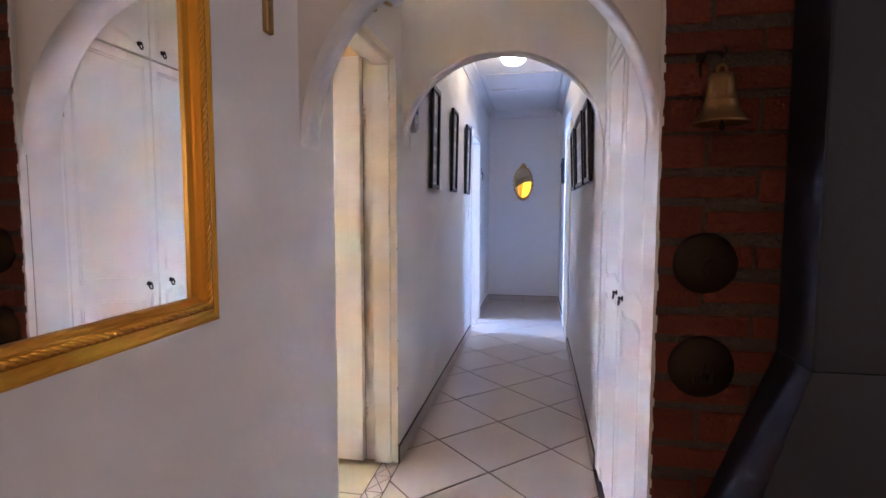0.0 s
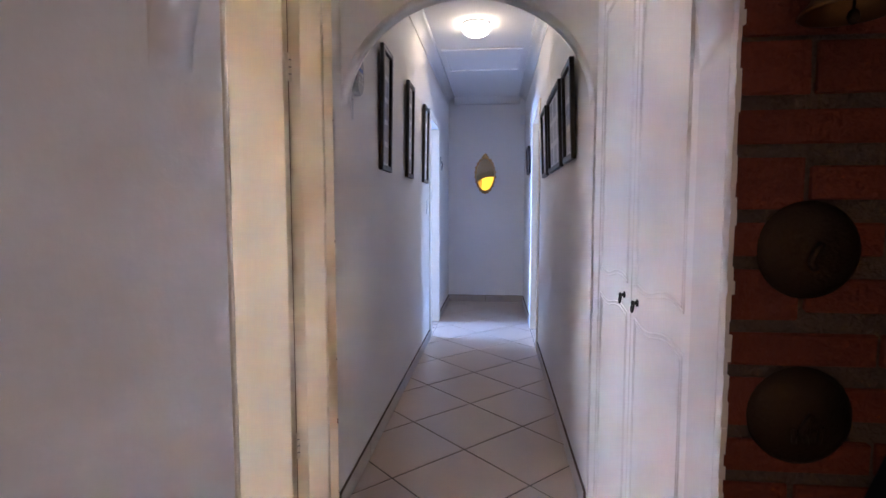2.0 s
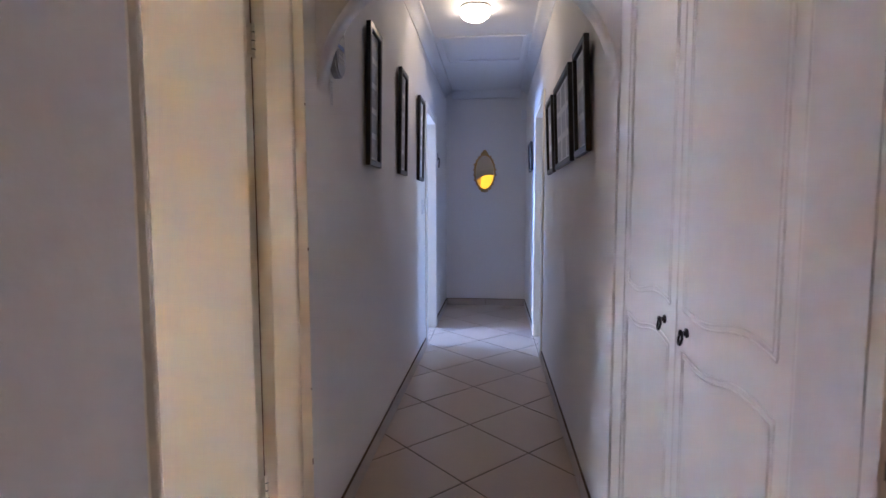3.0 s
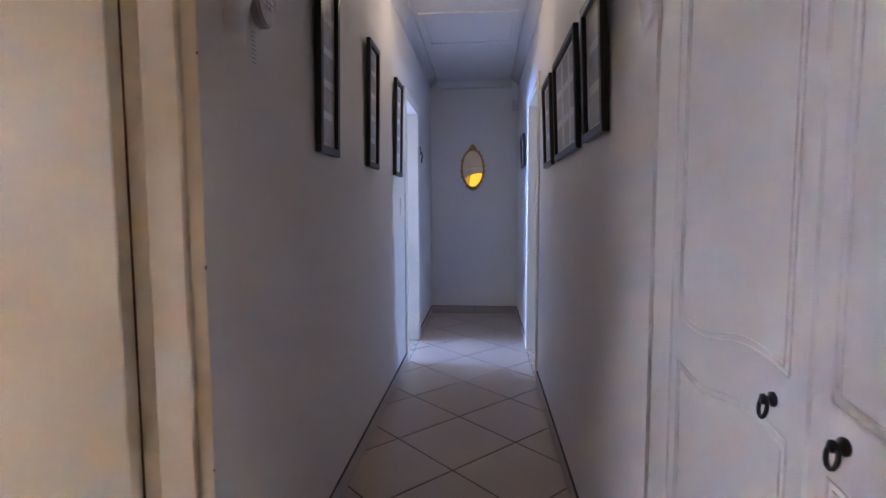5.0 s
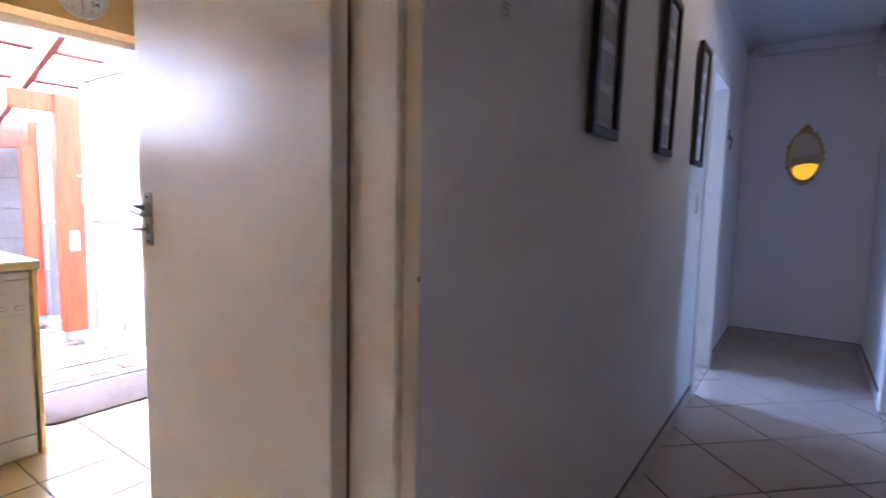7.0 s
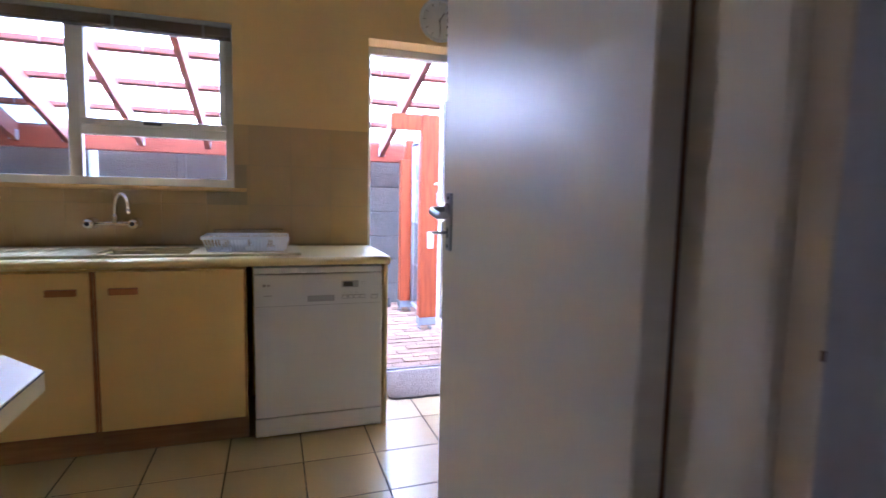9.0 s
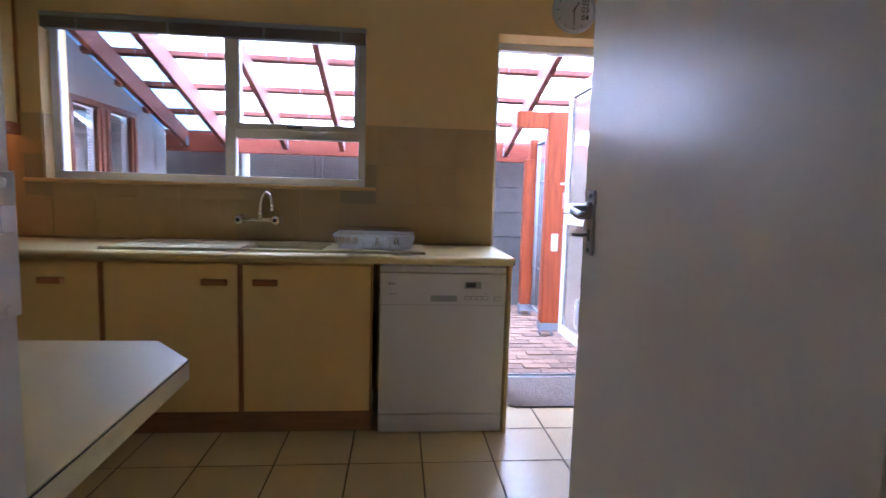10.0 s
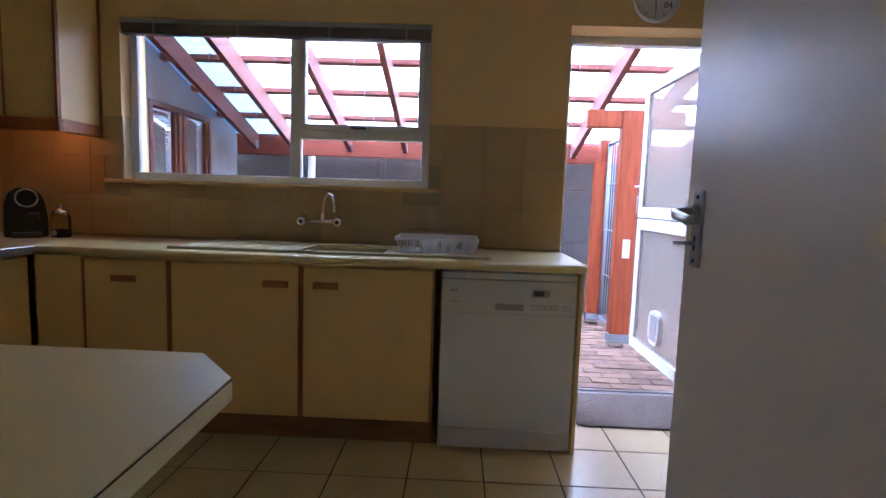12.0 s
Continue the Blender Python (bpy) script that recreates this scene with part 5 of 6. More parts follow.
for z0, z1, nm in ((0.03, 1.075, "lower_leaf"), (1.085, 2.13, "upper_leaf")):
    w = 0.085
    lf = part(nm, bx(PX0, PX1, PY0, PY1, z0, z0 + w, bevel=0.004), M_PVC, pd)
    part("rail", bx(PX0, PX1, PY0, PY1, z1 - w, z1, bevel=0.004), M_PVC, lf)
    part("stile", bx(PX0, PX0 + w, PY0, PY1, z0 + w, z1 - w, bevel=0.004), M_PVC, lf)
    part("stile", bx(PX1 - w, PX1, PY0, PY1, z0 + w, z1 - w, bevel=0.004), M_PVC, lf)
    part("gasket", bx(PX0 + w, PX1 - w, PY0 + 0.008, PY0 + 0.010, z0 + w, z0 + w + 0.006), M_DGREY, lf)
    part("gasket", bx(PX0 + w, PX0 + w + 0.006, PY0 + 0.008, PY0 + 0.010, z0 + w, z1 - w), M_DGREY, lf)
    o = part("pane", bx(PX0 + w, PX1 - w, 3.853, 3.859, z0 + w, z1 - w), M_PANEL, lf, "glossy beige pane")
fl = part("cat_flap", prism(bmesh.new(), [(-4.13 + 0.095 * math.copysign(abs(math.cos(a)) ** 0.6, math.cos(a)), 0.295 + 0.125 * math.copysign(abs(math.sin(a)) ** 0.6, math.sin(a))) for a in [2 * math.pi * i / 32 for i in range(32)]], "y", PY0 - 0.006, PY0 + 0.023), M_PVC, pd, "white plastic cat flap")
part("flap", bx(-4.195, -4.065, PY0 - 0.009, PY0 - 0.0065, 0.20, 0.385, bevel=0.001), M_CLEARPL, fl, "clear swinging flap")
part("lever", tube(bmesh.new(), [(PX0 + 0.04, PY0, 1.33), (PX0 + 0.04, PY0 - 0.045, 1.33), (PX0 + 0.15, PY0 - 0.05, 1.33)], 0.008, 10), M_PVC, pd)
part("lever_plate", bx(PX0 + 0.028, PX0 + 0.052, PY0 - 0.005, PY0 - 0.0005, 1.22, 1.40, bevel=0.002), M_PVC, pd)
part("keys", tube(bmesh.new(), [(PX0 + 0.01, PY0 - 0.01, 1.26), (PX0 + 0.005, PY0 - 0.012, 1.22), (PX0 + 0.008, PY0 - 0.01, 1.12)], 0.005, 6), M_SATIN, pd)

mt = bmesh.new()
cr = []
for cx_, cy_, a0 in ((-3.49, 3.10, 180), (-3.11, 3.10, 270), (-3.11, 3.72, 0), (-3.49, 3.72, 90)):
    for i in range(6):
        a = radians(a0 + 18 * i)
        cr.append((cx_ + 0.045 * math.cos(a), cy_ + 0.045 * math.sin(a)))
prism(mt, cr, "z", 0.001, 0.012)
solo("doormat", mt, M_MAT, "worn brown doormat with rounded corners inside the back door", "doormat")

# ---- patio behind the kitchen ----
GZ = -0.07
structure("ground", bx(-60, 60, -60, 60, -0.35, -0.13), M_SAND, "bare ground around the house", "ground")
pave = structure("pavement", bx(-6.4, XO, -0.1, 9.0, -0.13, GZ - 0.006), M_SAND, "sand bed of the brick-paved yard", "pavement")
wing = base("house_wing", (-4.9, -0.2, 0), "white plastered house wing with dark wooden windows", "house")
WY = -0.10
bm = bmesh.new()
for a in ((-6.10, -5.49, GZ, 2.9), (-4.48, XO - 0.001, GZ, 2.9), (-5.49, -4.48, GZ, 0.75), (-5.49, -4.48, 1.90, 2.9)):
    box(bm, a[0], a[1], WY - 0.18, WY, a[2], a[3])
box(bm, -6.10, -5.95, WY - 3.0, WY - 0.181, GZ, 2.9)
part("wall", bm, M_PLASTER, wing)
wf = part("window", bx(-5.489, -4.481, WY - 0.06, WY + 0.012, 1.85, 1.899, bevel=0.004), M_WINWOOD, wing)
part("sill", bx(-5.489, -4.481, WY - 0.06, WY + 0.04, 0.751, 0.79, bevel=0.004), M_WINWOOD, wf)
for a in (-5.489, -5.03, -4.95, -4.521):
    part("frame_post", bx(a, a + 0.04, WY - 0.06, WY + 0.012, 0.79, 1.85, bevel=0.003), M_WINWOOD, wf)
for a, b_ in ((-5.449, -5.031), (-4.909, -4.522)):
    part("sash_frame", bx(a, a + 0.035, WY - 0.05, WY - 0.005, 0.79, 1.85, bevel=0.003), M_WINWOOD, wf)
    part("sash_frame", bx(b_ - 0.035, b_, WY - 0.05, WY - 0.005, 0.79, 1.85, bevel=0.003), M_WINWOOD, wf)
    o = part("pane", bx(a + 0.035, b_ - 0.035, WY - 0.032, WY - 0.028, 0.79, 1.85), M_GLASS, wf)
    o.visible_shadow = False
    for k in range(42):
        part("blind_slat", bx(a + 0.01, b_ - 0.01, WY - 0.10, WY - 0.078, 0.80 + 0.025 * k, 0.806 + 0.025 * k), M_BLIND, wf)
    part("blind_back", bx(a, b_, WY - 0.13, WY - 0.12, 0.79, 1.85), M_BLIND, wf)
part("gable_top", bx(-6.1, XO - 0.001, WY - 3.0, WY - 0.181, 2.8, 2.9), M_PLASTER, wing)

# boundary wall of precast panels
bw = base("boundary_wall", (-6.3, 4.0, 0), "weathered grey precast concrete panel wall", "wall", kind="structure")
for k in range(7):
    for j in range(6):
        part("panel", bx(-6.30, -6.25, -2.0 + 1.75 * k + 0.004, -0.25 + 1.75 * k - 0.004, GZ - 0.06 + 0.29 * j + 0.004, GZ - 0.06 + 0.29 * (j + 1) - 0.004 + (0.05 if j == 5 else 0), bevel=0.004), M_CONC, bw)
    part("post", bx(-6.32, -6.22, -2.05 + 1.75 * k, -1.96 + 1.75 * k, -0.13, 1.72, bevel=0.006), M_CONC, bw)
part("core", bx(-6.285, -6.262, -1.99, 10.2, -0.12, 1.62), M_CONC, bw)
solo("concrete_block", bx(-6.18, -5.95, 3.52, 3.70, GZ, 0.03, bevel=0.008), M_CONC, "rough concrete block on the paving", "block")

# lean-to roof: beam, rafters, purlins, sheets
RS = 0.315                      # slope
def roof_z(x):
    return 1.70 + RS * (x + 6.0)


pg = base("pergola_roof", (-4.8, 2.0, GZ), "lean-to roof of red-brown rafters and milky sheets", "pergola")
part("beam", bx(-6.05, -5.98, -0.05, 6.2, 1.60, 1.80, bevel=0.006), M_BEAM, pg, "dark red varnished beam")
part("wall_plate", bx(XO - 0.05, XO - 0.002, -0.05, 6.2, 2.33, 2.45, bevel=0.005), M_RAFTER, pg)
raf = [0.165, 0.575, 1.19, 1.785, 2.38, 2.975, 3.57, 4.17, 4.77, 5.37]
for y in raf:
    bm = prism(bmesh.new(), [(-5.978, roof_z(-5.978) - 0.055), (XO - 0.051, roof_z(XO - 0.051) - 0.055), (XO - 0.051, roof_z(XO - 0.051) + 0.11), (-5.978, roof_z(-5.978) + 0.11)], "y", y - 0.024, y + 0.024)
    r = part("rafter", bm, M_RAFTER, pg)
    part("bracket", bx(-5.977, -5.90, y + 0.0245, y + 0.0275, roof_z(-5.94) - 0.06, roof_z(-5.94) + 0.03), M_GALV, r, "galvanised truss hanger")
    part("bracket", bx(-5.977, -5.90, y - 0.0275, y - 0.0245, roof_z(-5.94) - 0.06, roof_z(-5.94) + 0.03), M_GALV, r, "galvanised truss hanger")
PURL = [-6.1, -5.62, -5.14, -4.66, -4.18, -3.72]
for x in PURL:
    z = roof_z(x) + 0.115
    bm = prism(bmesh.new(), [(x - 0.024, z - RS * 0.024), (x + 0.024, z + RS * 0.024), (x + 0.024, z + RS * 0.024 + 0.04), (x - 0.024, z - RS * 0.024 + 0.04)], "y", -0.09, 6.2)
    part("purlin", bm, M_RAFTER, pg)
    for y in (0.32, 0.86, 1.5, 2.1, 3.3):
        part("roof_screw", tube(bmesh.new(), [(x + 0.03, y, z + 0.0), (x + 0.03, y, z + 0.06)], 0.004, 6), M_GALV, pg)
for k in range(9):
    y0 = -0.15 + 0.70 * k
    n = 20
    verts, faces = [], []
    for i in range(n + 1):
        y = y0 + 0.72 * i / n
        h = 0.166 + 0.010 * math.cos(2 * math.pi * (y / 0.18)) + 0.003 * (k % 2)
        verts += [(-6.42, y, roof_z(-6.42) + h), (XO - 0.003, y, roof_z(XO - 0.003) + h)]
    for i in range(n):
        faces.append((2 * i, 2 * i + 1, 2 * i + 3, 2 * i + 2))
    me = bpy.data.meshes.new("roof_sheet")
    me.from_pydata([Vector(v) - ORIGIN[pg] for v in verts], [], faces)
    # the first sheet carries the sky's brightness in its own colour
    me.materials.append(M_SHEET if k else M_SKYSHEET)
    o = new("roof_sheet", me)
    o.parent = pg
    o["label"] = "milky corrugated roof sheet"
part("downpipe", tube(bmesh.new(), [(-6.12, 0.73, GZ), (-6.12, 0.73, 1.66)], 0.04, 14), M_BLIND, pg, "pale grey downpipe")

# gate posts and mesh gate
gt = base("gate_frame", (-5.3, 3.82, GZ), "orange varnished timber gate posts with a lintel", "gate frame")
for x0, y0, y1, zt in ((-4.96, 3.735, 3.905, 1.98), (-5.80, 3.745, 3.90, 1.62)):
    p = part("post", bx(x0, x0 + 0.10, y0, y1, 0.05, zt, bevel=0.005), M_ORANGE, gt)
    part("post_shoe", bx(x0 - 0.003, x0 + 0.103, y0 - 0.003, y1 + 0.003, GZ + 0.05, 0.0495), M_GALV, p, "galvanised post shoe")
    for dx, dy in ((0.01, 0.01), (0.085, 0.01), (0.01, 0.12), (0.085, 0.12)):
        part("shoe_bolt", tube(bmesh.new(), [(x0 + dx, y0 + dy, GZ), (x0 + dx, y0 + dy, GZ + 0.05)], 0.006, 6), M_GALV, p)
part("post", bx(-5.80, -5.70, 3.79, 3.90, 1.6205, 1.83, bevel=0.005), M_ORANGE, gt)
part("lintel", bx(-4.95, -4.87, 3.44, 3.734, 1.83, 1.975, bevel=0.005), M_ORANGE, gt)
part("lintel", bx(-4.95, -4.87, 3.906, 5.6, 1.83, 1.975, bevel=0.005), M_ORANGE, gt)
part("strike_plate", bx(-4.8595, -4.857, 3.80, 3.862, 0.725, 0.885, bevel=0.001), M_PVC, gt, "white metal plate with screws")
for z in (0.74, 0.87):
    for y in (3.81, 3.852):
        part("plate_screw", lathe(bmesh.new(), [(0.005, 0), (0.003, 0.002)], (-4.857, y, z), "x", 8), M_GALV, gt)
ga = base("mesh_gate", (-5.3, 3.86, GZ), "galvanised steel mesh gate between timber posts", "gate")
g0, g1 = Vector((-5.68, 3.875, 0)), Vector((-5.00, 3.845, 0))
def gp(f, z):
    p = g0.lerp(g1, f)
    return (p.x, p.y, z)


part("gate_frame", tube(bmesh.new(), [gp(0, 0.02), gp(0, 1.78)], 0.018, 8), M_GALV, ga)
part("gate_frame", tube(bmesh.new(), [gp(1, 0.02), gp(1, 1.78)], 0.018, 8), M_GALV, ga)
part("gate_frame", tube(bmesh.new(), [gp(0, 1.78), gp(1, 1.78)], 0.018, 8), M_GALV, ga)
part("gate_frame", tube(bmesh.new(), [gp(0, 0.03), gp(1, 0.03)], 0.018, 8), M_GALV, ga)
for k in range(1, 8):
    part("wire", tube(bmesh.new(), [gp(k / 8, 0.03), gp(k / 8, 1.78)], 0.004, 6), M_GALV, ga)
for z in (0.48, 0.93, 1.38):
    part("cross_wire", tube(bmesh.new(), [gp(0, z), gp(1, z)], 0.006, 6), M_GALV, ga)


# ---- pieces of floors and walls ----
def clip(poly, x0, x1, y0, y1):
    """A polygon cut to a rectangle."""
    for ax, lim, sgn in ((0, x0, 1), (0, x1, -1), (1, y0, 1), (1, y1, -1)):
        out = []
        for i in range(len(poly)):
            p, q = poly[i], poly[(i + 1) % len(poly)]
            dp, dq = sgn * (p[ax] - lim), sgn * (q[ax] - lim)
            if dp >= 0:
                out.append(p)
            if dp * dq < 0:
                f = dp / (dp - dq)
                out.append((p[0] + (q[0] - p[0]) * f, p[1] + (q[1] - p[1]) * f))
        poly = out
        if len(poly) < 3:
            return []
    return poly


def slab_mesh(poly, name, material, z0=-0.007, z1=0.0, ease=0.0015):
    """A thin tile with eased edges from its outline."""
    n = len(poly)
    cx_, cy_ = sum(p[0] for p in poly) / n, sum(p[1] for p in poly) / n
    ins = []
    for x, y in poly:
        d = max(1e-6, math.hypot(x - cx_, y - cy_))
        ins.append((x + (cx_ - x) * ease * 1.4 / d, y + (cy_ - y) * ease * 1.4 / d))
    v = [(x, y, z0) for x, y in poly] + [(x, y, z1 - ease * 0.7) for x, y in poly] + [(x, y, z1) for x, y in ins]
    f = [tuple(range(2 * n, 3 * n))]
    for i in range(n):
        j = (i + 1) % n
        f += [(i, j, n + j, n + i), (n + i, n + j, 2 * n + j, 2 * n + i)]
    me = bpy.data.meshes.new(name)
    me.from_pydata(v, [], f)
    me.materials.append(material)
    me.update()
    return me


# diagonal passage tiles
S, GAP = 0.43, 0.0052
H = S / math.sqrt(2)
full = slab_mesh([(H - GAP, 0), (0, H - GAP), (-H + GAP, 0), (0, -H + GAP)], "tile", M_TILE)
OX, OY = -0.034, 2.822
for region, par in (((XL + 0.01, XR - 0.01, 0.2, 3.6), floor), ((XL + 0.01, XR - 0.01, 2.5, YE - 0.012), floor_p)):
    for i in range(-4, 5):
        for j in range(-14, 20):
            if (i + j) % 2 == 0:
                continue
            cx_, cy_ = OX + i * H, OY + j * H
            if (par is floor) != (cy_ < 3.06):
                continue
            poly = [(cx_ + H - GAP, cy_), (cx_, cy_ + H - GAP), (cx_ - H + GAP, cy_), (cx_, cy_ - H + GAP)]
            cut = clip(poly, *region)
            if not cut:
                continue
            if len(cut) == 4 and all(abs(a[0] - b[0]) + abs(a[1] - b[1]) < 1e-6 for a, b in zip(sorted(cut), sorted(poly))):
                piece("tile", full, par, (cx_, cy_, 0))
            else:
                mx, my = sum(p[0] for p in cut) / len(cut), sum(p[1] for p in cut) / len(cut)
                piece("tile", slab_mesh([(x - mx, y - my) for x, y in cut], "tile", M_TILE), par, (mx, my, 0))

# plain hall floor behind, in square tiles
sq = slab_mesh([(-S / 2 + GAP, -S / 2 + GAP), (S / 2 - GAP, -S / 2 + GAP), (S / 2 - GAP, S / 2 - GAP), (-S / 2 + GAP, S / 2 - GAP)], "tile", M_TILE)
for i in range(10):
    for j in range(9):
        piece("tile", sq, floor, (XL + 0.22 + S * i, -0.02 - S * j, 0))

for i in range(2, 10):
    for j in range(1, 5):
        cx_, cy_ = XL + 0.22 + S * i, -0.02 + S * j
        e = S / 2 - GAP
        cut = clip([(cx_ - e, cy_ - e), (cx_ + e, cy_ - e), (cx_ + e, cy_ + e), (cx_ - e, cy_ + e)], XR + 0.002, 3.99, 0.2, A1 - 0.005)
        mx, my = sum(p[0] for p in cut) / len(cut), sum(p[1] for p in cut) / len(cut)
        piece("tile", slab_mesh([(x - mx, y - my) for x, y in cut], "tile", M_TILE), floor, (mx, my, 0))

# cut tiles in the doorways: a strip of small triangles
def threshold_tiles(par, x0, x1, y0, y1):
    n = round((y1 - y0) / 0.145)
    h = (y1 - y0) / n
    for k in range(n):
        a, b = y0 + h * k, y0 + h * (k + 1)
        m = (a + b) / 2
        for poly in ([(x0, a), (x0, b), ((x0 + x1) / 2, m)], [(x1, a), (x1, b), ((x0 + x1) / 2, m)], [(x0, a), (x1, a), ((x0 + x1) / 2, m)], [(x0, b), (x1, b), ((x0 + x1) / 2, m)]):
            mx, my = sum(p[0] for p in poly) / 3, sum(p[1] for p in poly) / 3
            loc = [((x - mx) * 0.93, (y - my) * 0.93) for x, y in poly]
            piece("tile", slab_mesh(loc, "tile", M_TILE), par, (mx, my, 0))


threshold_tiles(floor_s, XM, XL + 0.006, D0 + 0.002, D1 - 0.002)
thr_w = structure("floor_threshold_west", bx(-0.64, XL + 0.009, LD0 + 0.031, LD1 - 0.031, -0.1, -0.0015), M_GROUT, "dark grouted bed in a doorway", "floor")
threshold_tiles(thr_w, -0.63, XL + 0.008, LD0 + 0.032, LD1 - 0.032)
thr_e = structure("floor_threshold_east", bx(XR - 0.009, XR + 0.119, RD0 + 0.031, RD1 - 0.031, -0.1, -0.001), M_GROUT, "dark grouted bed in a doorway", "floor")
threshold_tiles(thr_e, XR - 0.008, XR + 0.118, RD0 + 0.032, RD1 - 0.032)

# square kitchen tiles
K = 0.326
kt = slab_mesh([(-K / 2 + 0.003, -K / 2 + 0.003), (K / 2 - 0.003, -K / 2 + 0.003), (K / 2 - 0.003, K / 2 - 0.003), (-K / 2 + 0.003, K / 2 - 0.003)], "tile", M_KTILE)
KX, KY = -2.485, 2.853
for i in range(-4, 7):
    for j in range(-10, 5):
        cx_, cy_ = KX + K * (i + 0.5), KY + K * (j + 0.5)
        a = (cx_ - K / 2 + 0.003, cx_ + K / 2 - 0.003, cy_ - K / 2 + 0.003, cy_ + K / 2 - 0.003)
        in_door = B0 < cy_ < B1
        lo_x = XO + 0.075 if in_door else XW
        cut = clip([(a[0], a[2]), (a[1], a[2]), (a[1], a[3]), (a[0], a[3])], lo_x, XM - 0.004, -0.3, 4.2)
        if not cut or max(p[0] for p in cut) - min(p[0] for p in cut) < 0.01 or max(p[1] for p in cut) - min(p[1] for p in cut) < 0.01:
            continue
        mx, my = sum(p[0] for p in cut) / len(cut), sum(p[1] for p in cut) / len(cut)
        if abs(mx - cx_) + abs(my - cy_) < 1e-6:
            piece("tile", kt, floor_k, (cx_, cy_, 0))
        else:
            piece("tile", slab_mesh([(x - mx, y - my) for x, y in cut], "tile", M_KTILE), floor_k, (mx, my, 0))

# wall tiles round the sink
P = 0.2265
splash = base("wall_tiling", (XW, 1.3, 0.9), "beige glazed wall tiles behind the sink", "wall tiling", kind="structure")
part("grout_bed", bx(XW, XW + 0.003, -0.298, W0 - 0.002, 0.902, 1.592), M_WGROUT, splash)
part("grout_bed", bx(XW, XW + 0.003, W0 - 0.002, W1 + 0.002, 0.902, WZ0 - 0.024), M_WGROUT, splash)
part("grout_bed", bx(XW, XW + 0.003, W1 + 0.002, B0 - 0.002, 0.902, 1.592), M_WGROUT, splash)
tile_cache = {}


def wall_tile(y0, y1, z0, z1):
    k = (round(y1 - y0, 4), round(z1 - z0, 4))
    if k not in tile_cache:
        tile_cache[k] = mesh_of(bx(0, 0.0045, -k[0] / 2, k[0] / 2, -k[1] / 2, k[1] / 2, bevel=0.001), "tile", M_WTILE)
    piece("tile", tile_cache[k], splash, (XW + 0.003, (y0 + y1) / 2, (z0 + z1) / 2))


for i in range(15):
    for j in range(4):
        y0, y1 = B0 - 0.003 - P * (i + 1) + 0.001, B0 - 0.003 - P * i - 0.001
        z0, z1 = 1.592 - P * (j + 1) + 0.001, 1.592 - P * j - 0.001
        z0 = max(z0, 0.903)
        y0 = max(y0, -0.297)
        if z1 - z0 < 0.01 or y1 - y0 < 0.01:
            continue
        if y1 > W0 - 0.11 and y0 < W1 + 0.07 and z1 > WZ0 - 0.025:
            if y0 > W1 + 0.07 or y1 < W0 - 0.11:
                pass
            elif y1 > W1 + 0.08 and z1 > WZ0:
                y0 = W1 + 0.003 if z0 > WZ0 - 0.02 else W1 + 0.068
            elif y0 < W0 - 0.12 and z1 > WZ0:
                y1 = W0 - 0.003 if z0 > WZ0 - 0.02 else W0 - 0.103
            else:
                z1 = min(z1, WZ0 - 0.025)
        if z1 - z0 > 0.01 and y1 - y0 > 0.01:
            wall_tile(y0, y1, z0, z1)
part("reveal_tile", bx(XW - 0.075, XW - 0.002, W0, W0 + 0.006, WZ0, 1.40, bevel=0.001), M_WTILE, splash)
part("reveal_tile", bx(XW - 0.075, XW - 0.002, W0, W0 + 0.006, 1.402, 1.592, bevel=0.001), M_WTILE, splash)

# face bricks
CH, BL = 0.0872, 0.235
bricks = {}


def brick(x0, x1, z0, z1):
    k = (round(x1 - x0, 3), random.randint(0, 3))
    if k not in bricks:
        bm = bx(-k[0] / 2, k[0] / 2, 0, 0.016, -(z1 - z0) / 2, (z1 - z0) / 2, bevel=0.0025)
        for v in bm.verts:
            v.co += Vector([random.uniform(-0.0014, 0.0014) for _ in range(3)])
        bricks[k] = mesh_of(bm, "brick", M_BRICK)
    piece("brick", bricks[k], pier, ((x0 + x1) / 2, A1 - 0.011 + random.uniform(-0.002, 0.002), (z0 + z1) / 2))


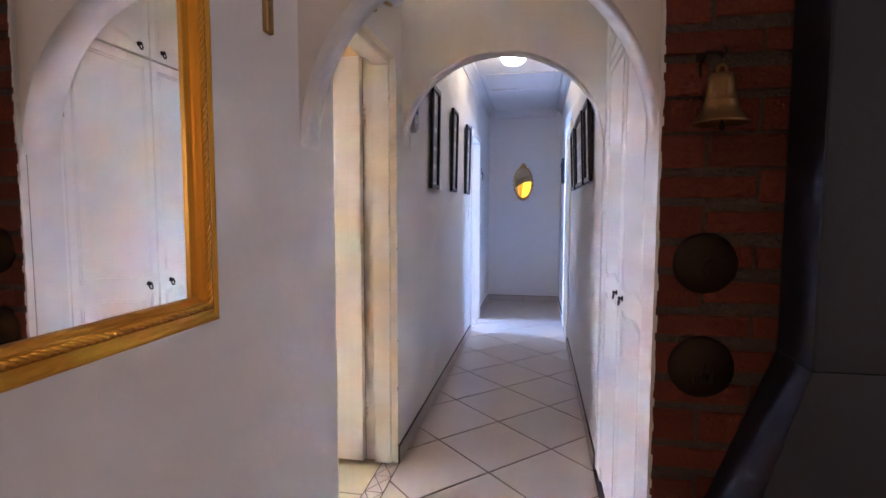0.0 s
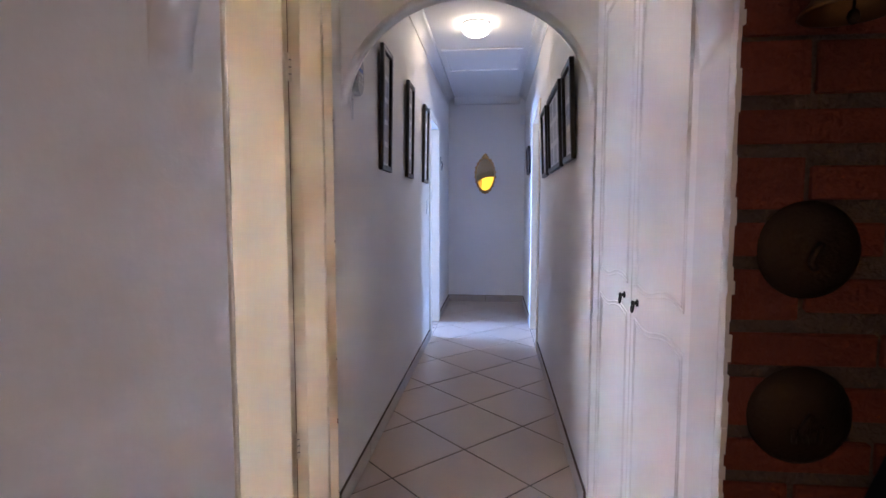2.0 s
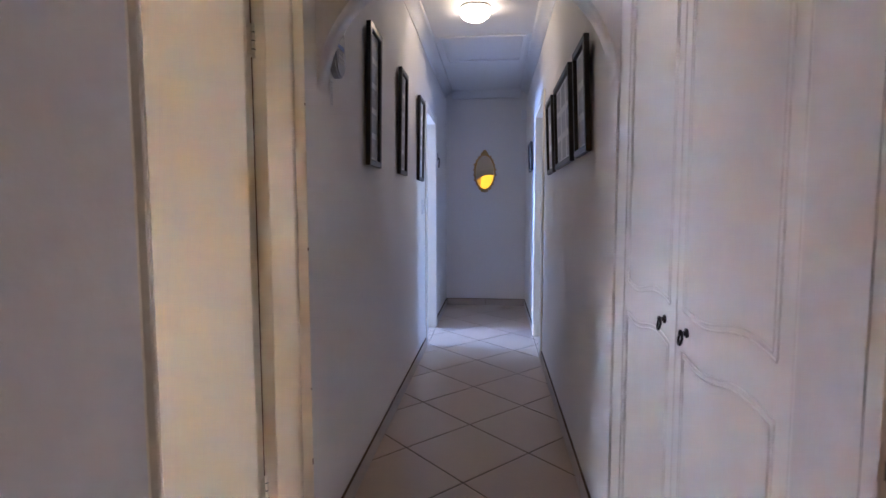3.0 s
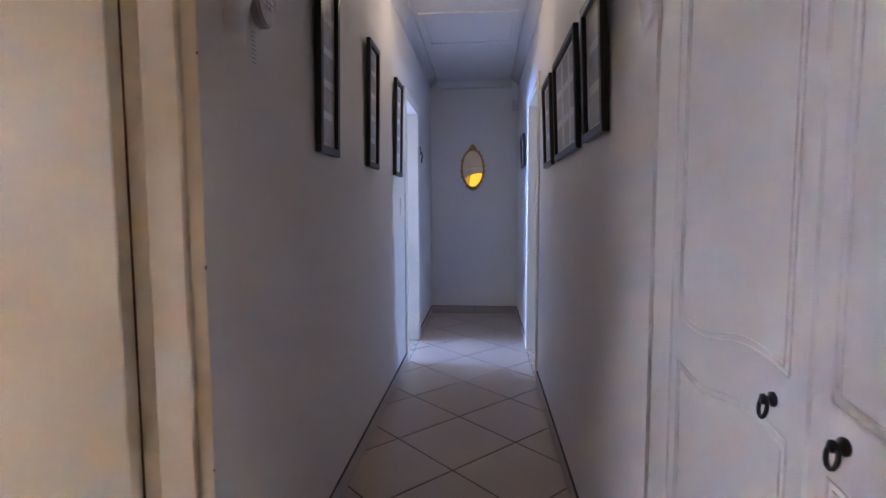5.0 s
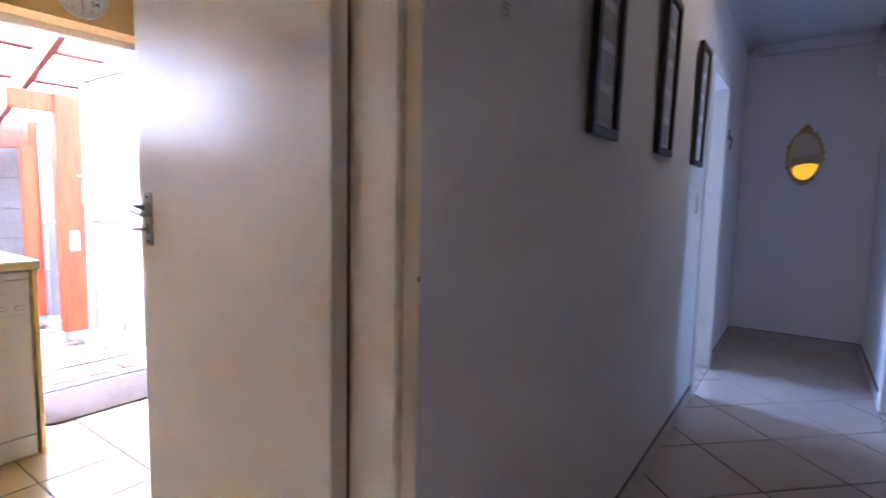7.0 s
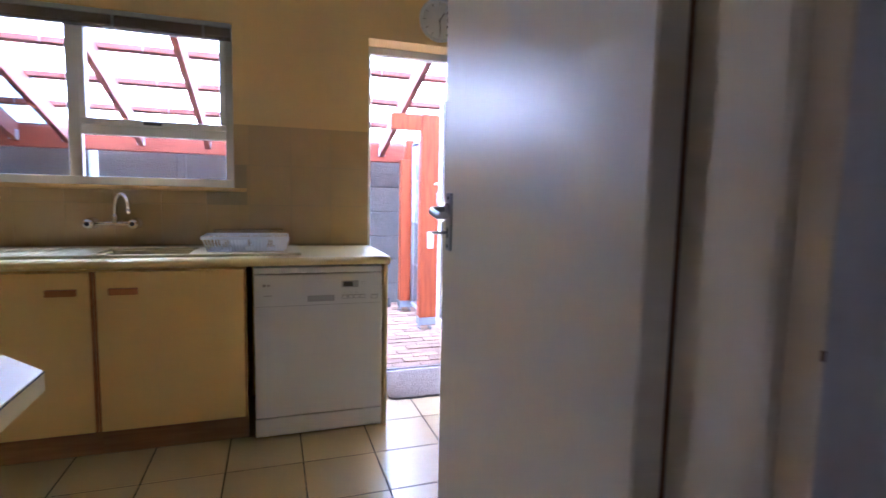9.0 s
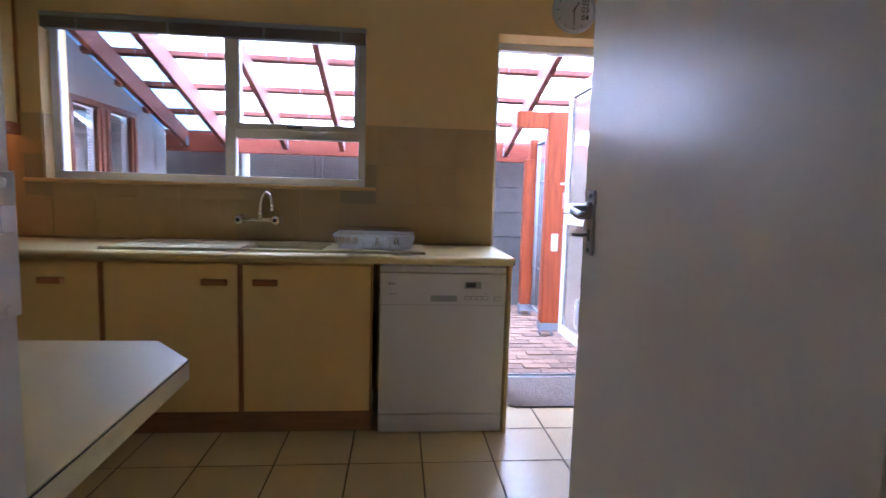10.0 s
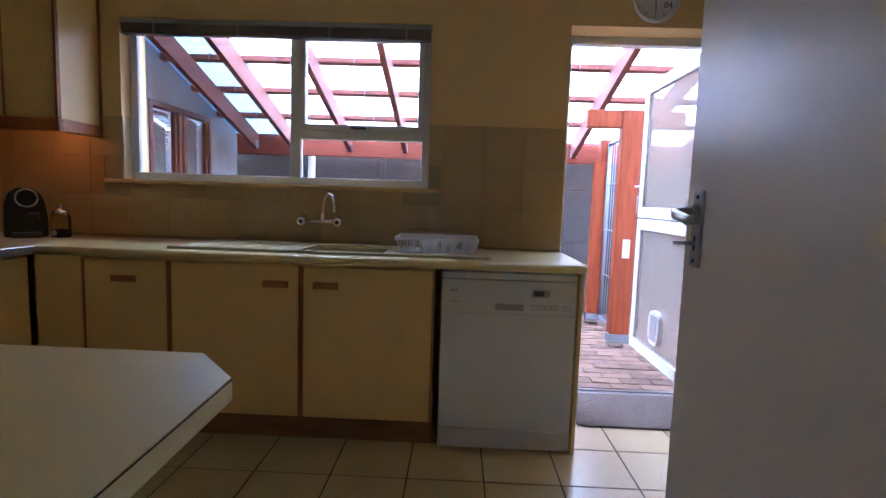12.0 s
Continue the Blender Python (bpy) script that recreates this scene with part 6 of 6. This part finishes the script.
Z0 = 1.366 - 15 * CH
for j in range(-1, 28):
    z0, z1 = Z0 + CH * j + 0.0045, Z0 + CH * (j + 1) - 0.0045
    z0 = max(z0, 0.002)
    if z0 > CEIL - 0.03 or z1 - z0 < 0.02:
        continue
    z1 = min(z1, CEIL - 0.003)
    x = XR + 0.002
    first = BL if j % 2 == 0 else BL / 2
    while x < 1.6:
        x1 = min(x + first - 0.010, 1.6)
        if not (x > 0.80 and z0 > 0.95):
            brick(x, x1, z0, z1)
        x = x + first
        first = BL
# ragged plaster edge beside the bricks
rag = bmesh.new()
for k in range(120):
    z = CEIL * k / 120
    box(rag, XR - 0.001, XR + 0.004 + random.uniform(0, 0.006), A1 - 0.014 - random.uniform(0, 0.005), A1 + 0.008, z, z + CEIL / 120)
structure("trim_plaster_edge", rag, M_WALL, "ragged white plaster edge beside the bricks", "trim")

# yard pavers
pv = {}
PLEN, PWID = 0.215, 0.108
for i in range(24):
    for j in range(9):
        x = XO - 0.035 - PWID * (i + 0.5)
        y = 2.62 + PLEN * (j + (0.5 if i % 2 else 0)) + 0.1
        k = random.randint(0, 5)
        if k not in pv:
            bm = bx(-PWID / 2 + 0.002, PWID / 2 - 0.002, -PLEN / 2 + 0.002, PLEN / 2 - 0.002, -0.03, 0.0, bevel=0.004)
            for v in bm.verts:
                v.co += Vector([random.uniform(-0.003, 0.003) for _ in range(3)])
            pv[k] = mesh_of(bm, "paver", M_PAVER)
        piece("paver", pv[k], pave, (x, y, GZ + random.uniform(-0.003, 0.003)))
rest = bmesh.new()
for i in range(24):
    for j in range(12):
        x = XO - 0.035 - PWID * (i + 0.5)
        y = 2.5 - PLEN * (j + (0.5 if i % 2 else 0)) + 0.01
        box(rest, x - PWID / 2 + 0.004, x + PWID / 2 - 0.004, y - PLEN / 2 + 0.004, y + PLEN / 2 - 0.004, GZ - 0.03, GZ + random.uniform(-0.003, 0.003))
tagged(part("paver_field", rest, M_PAVER, pave), "more clay pavers of the yard", kind="stuff")
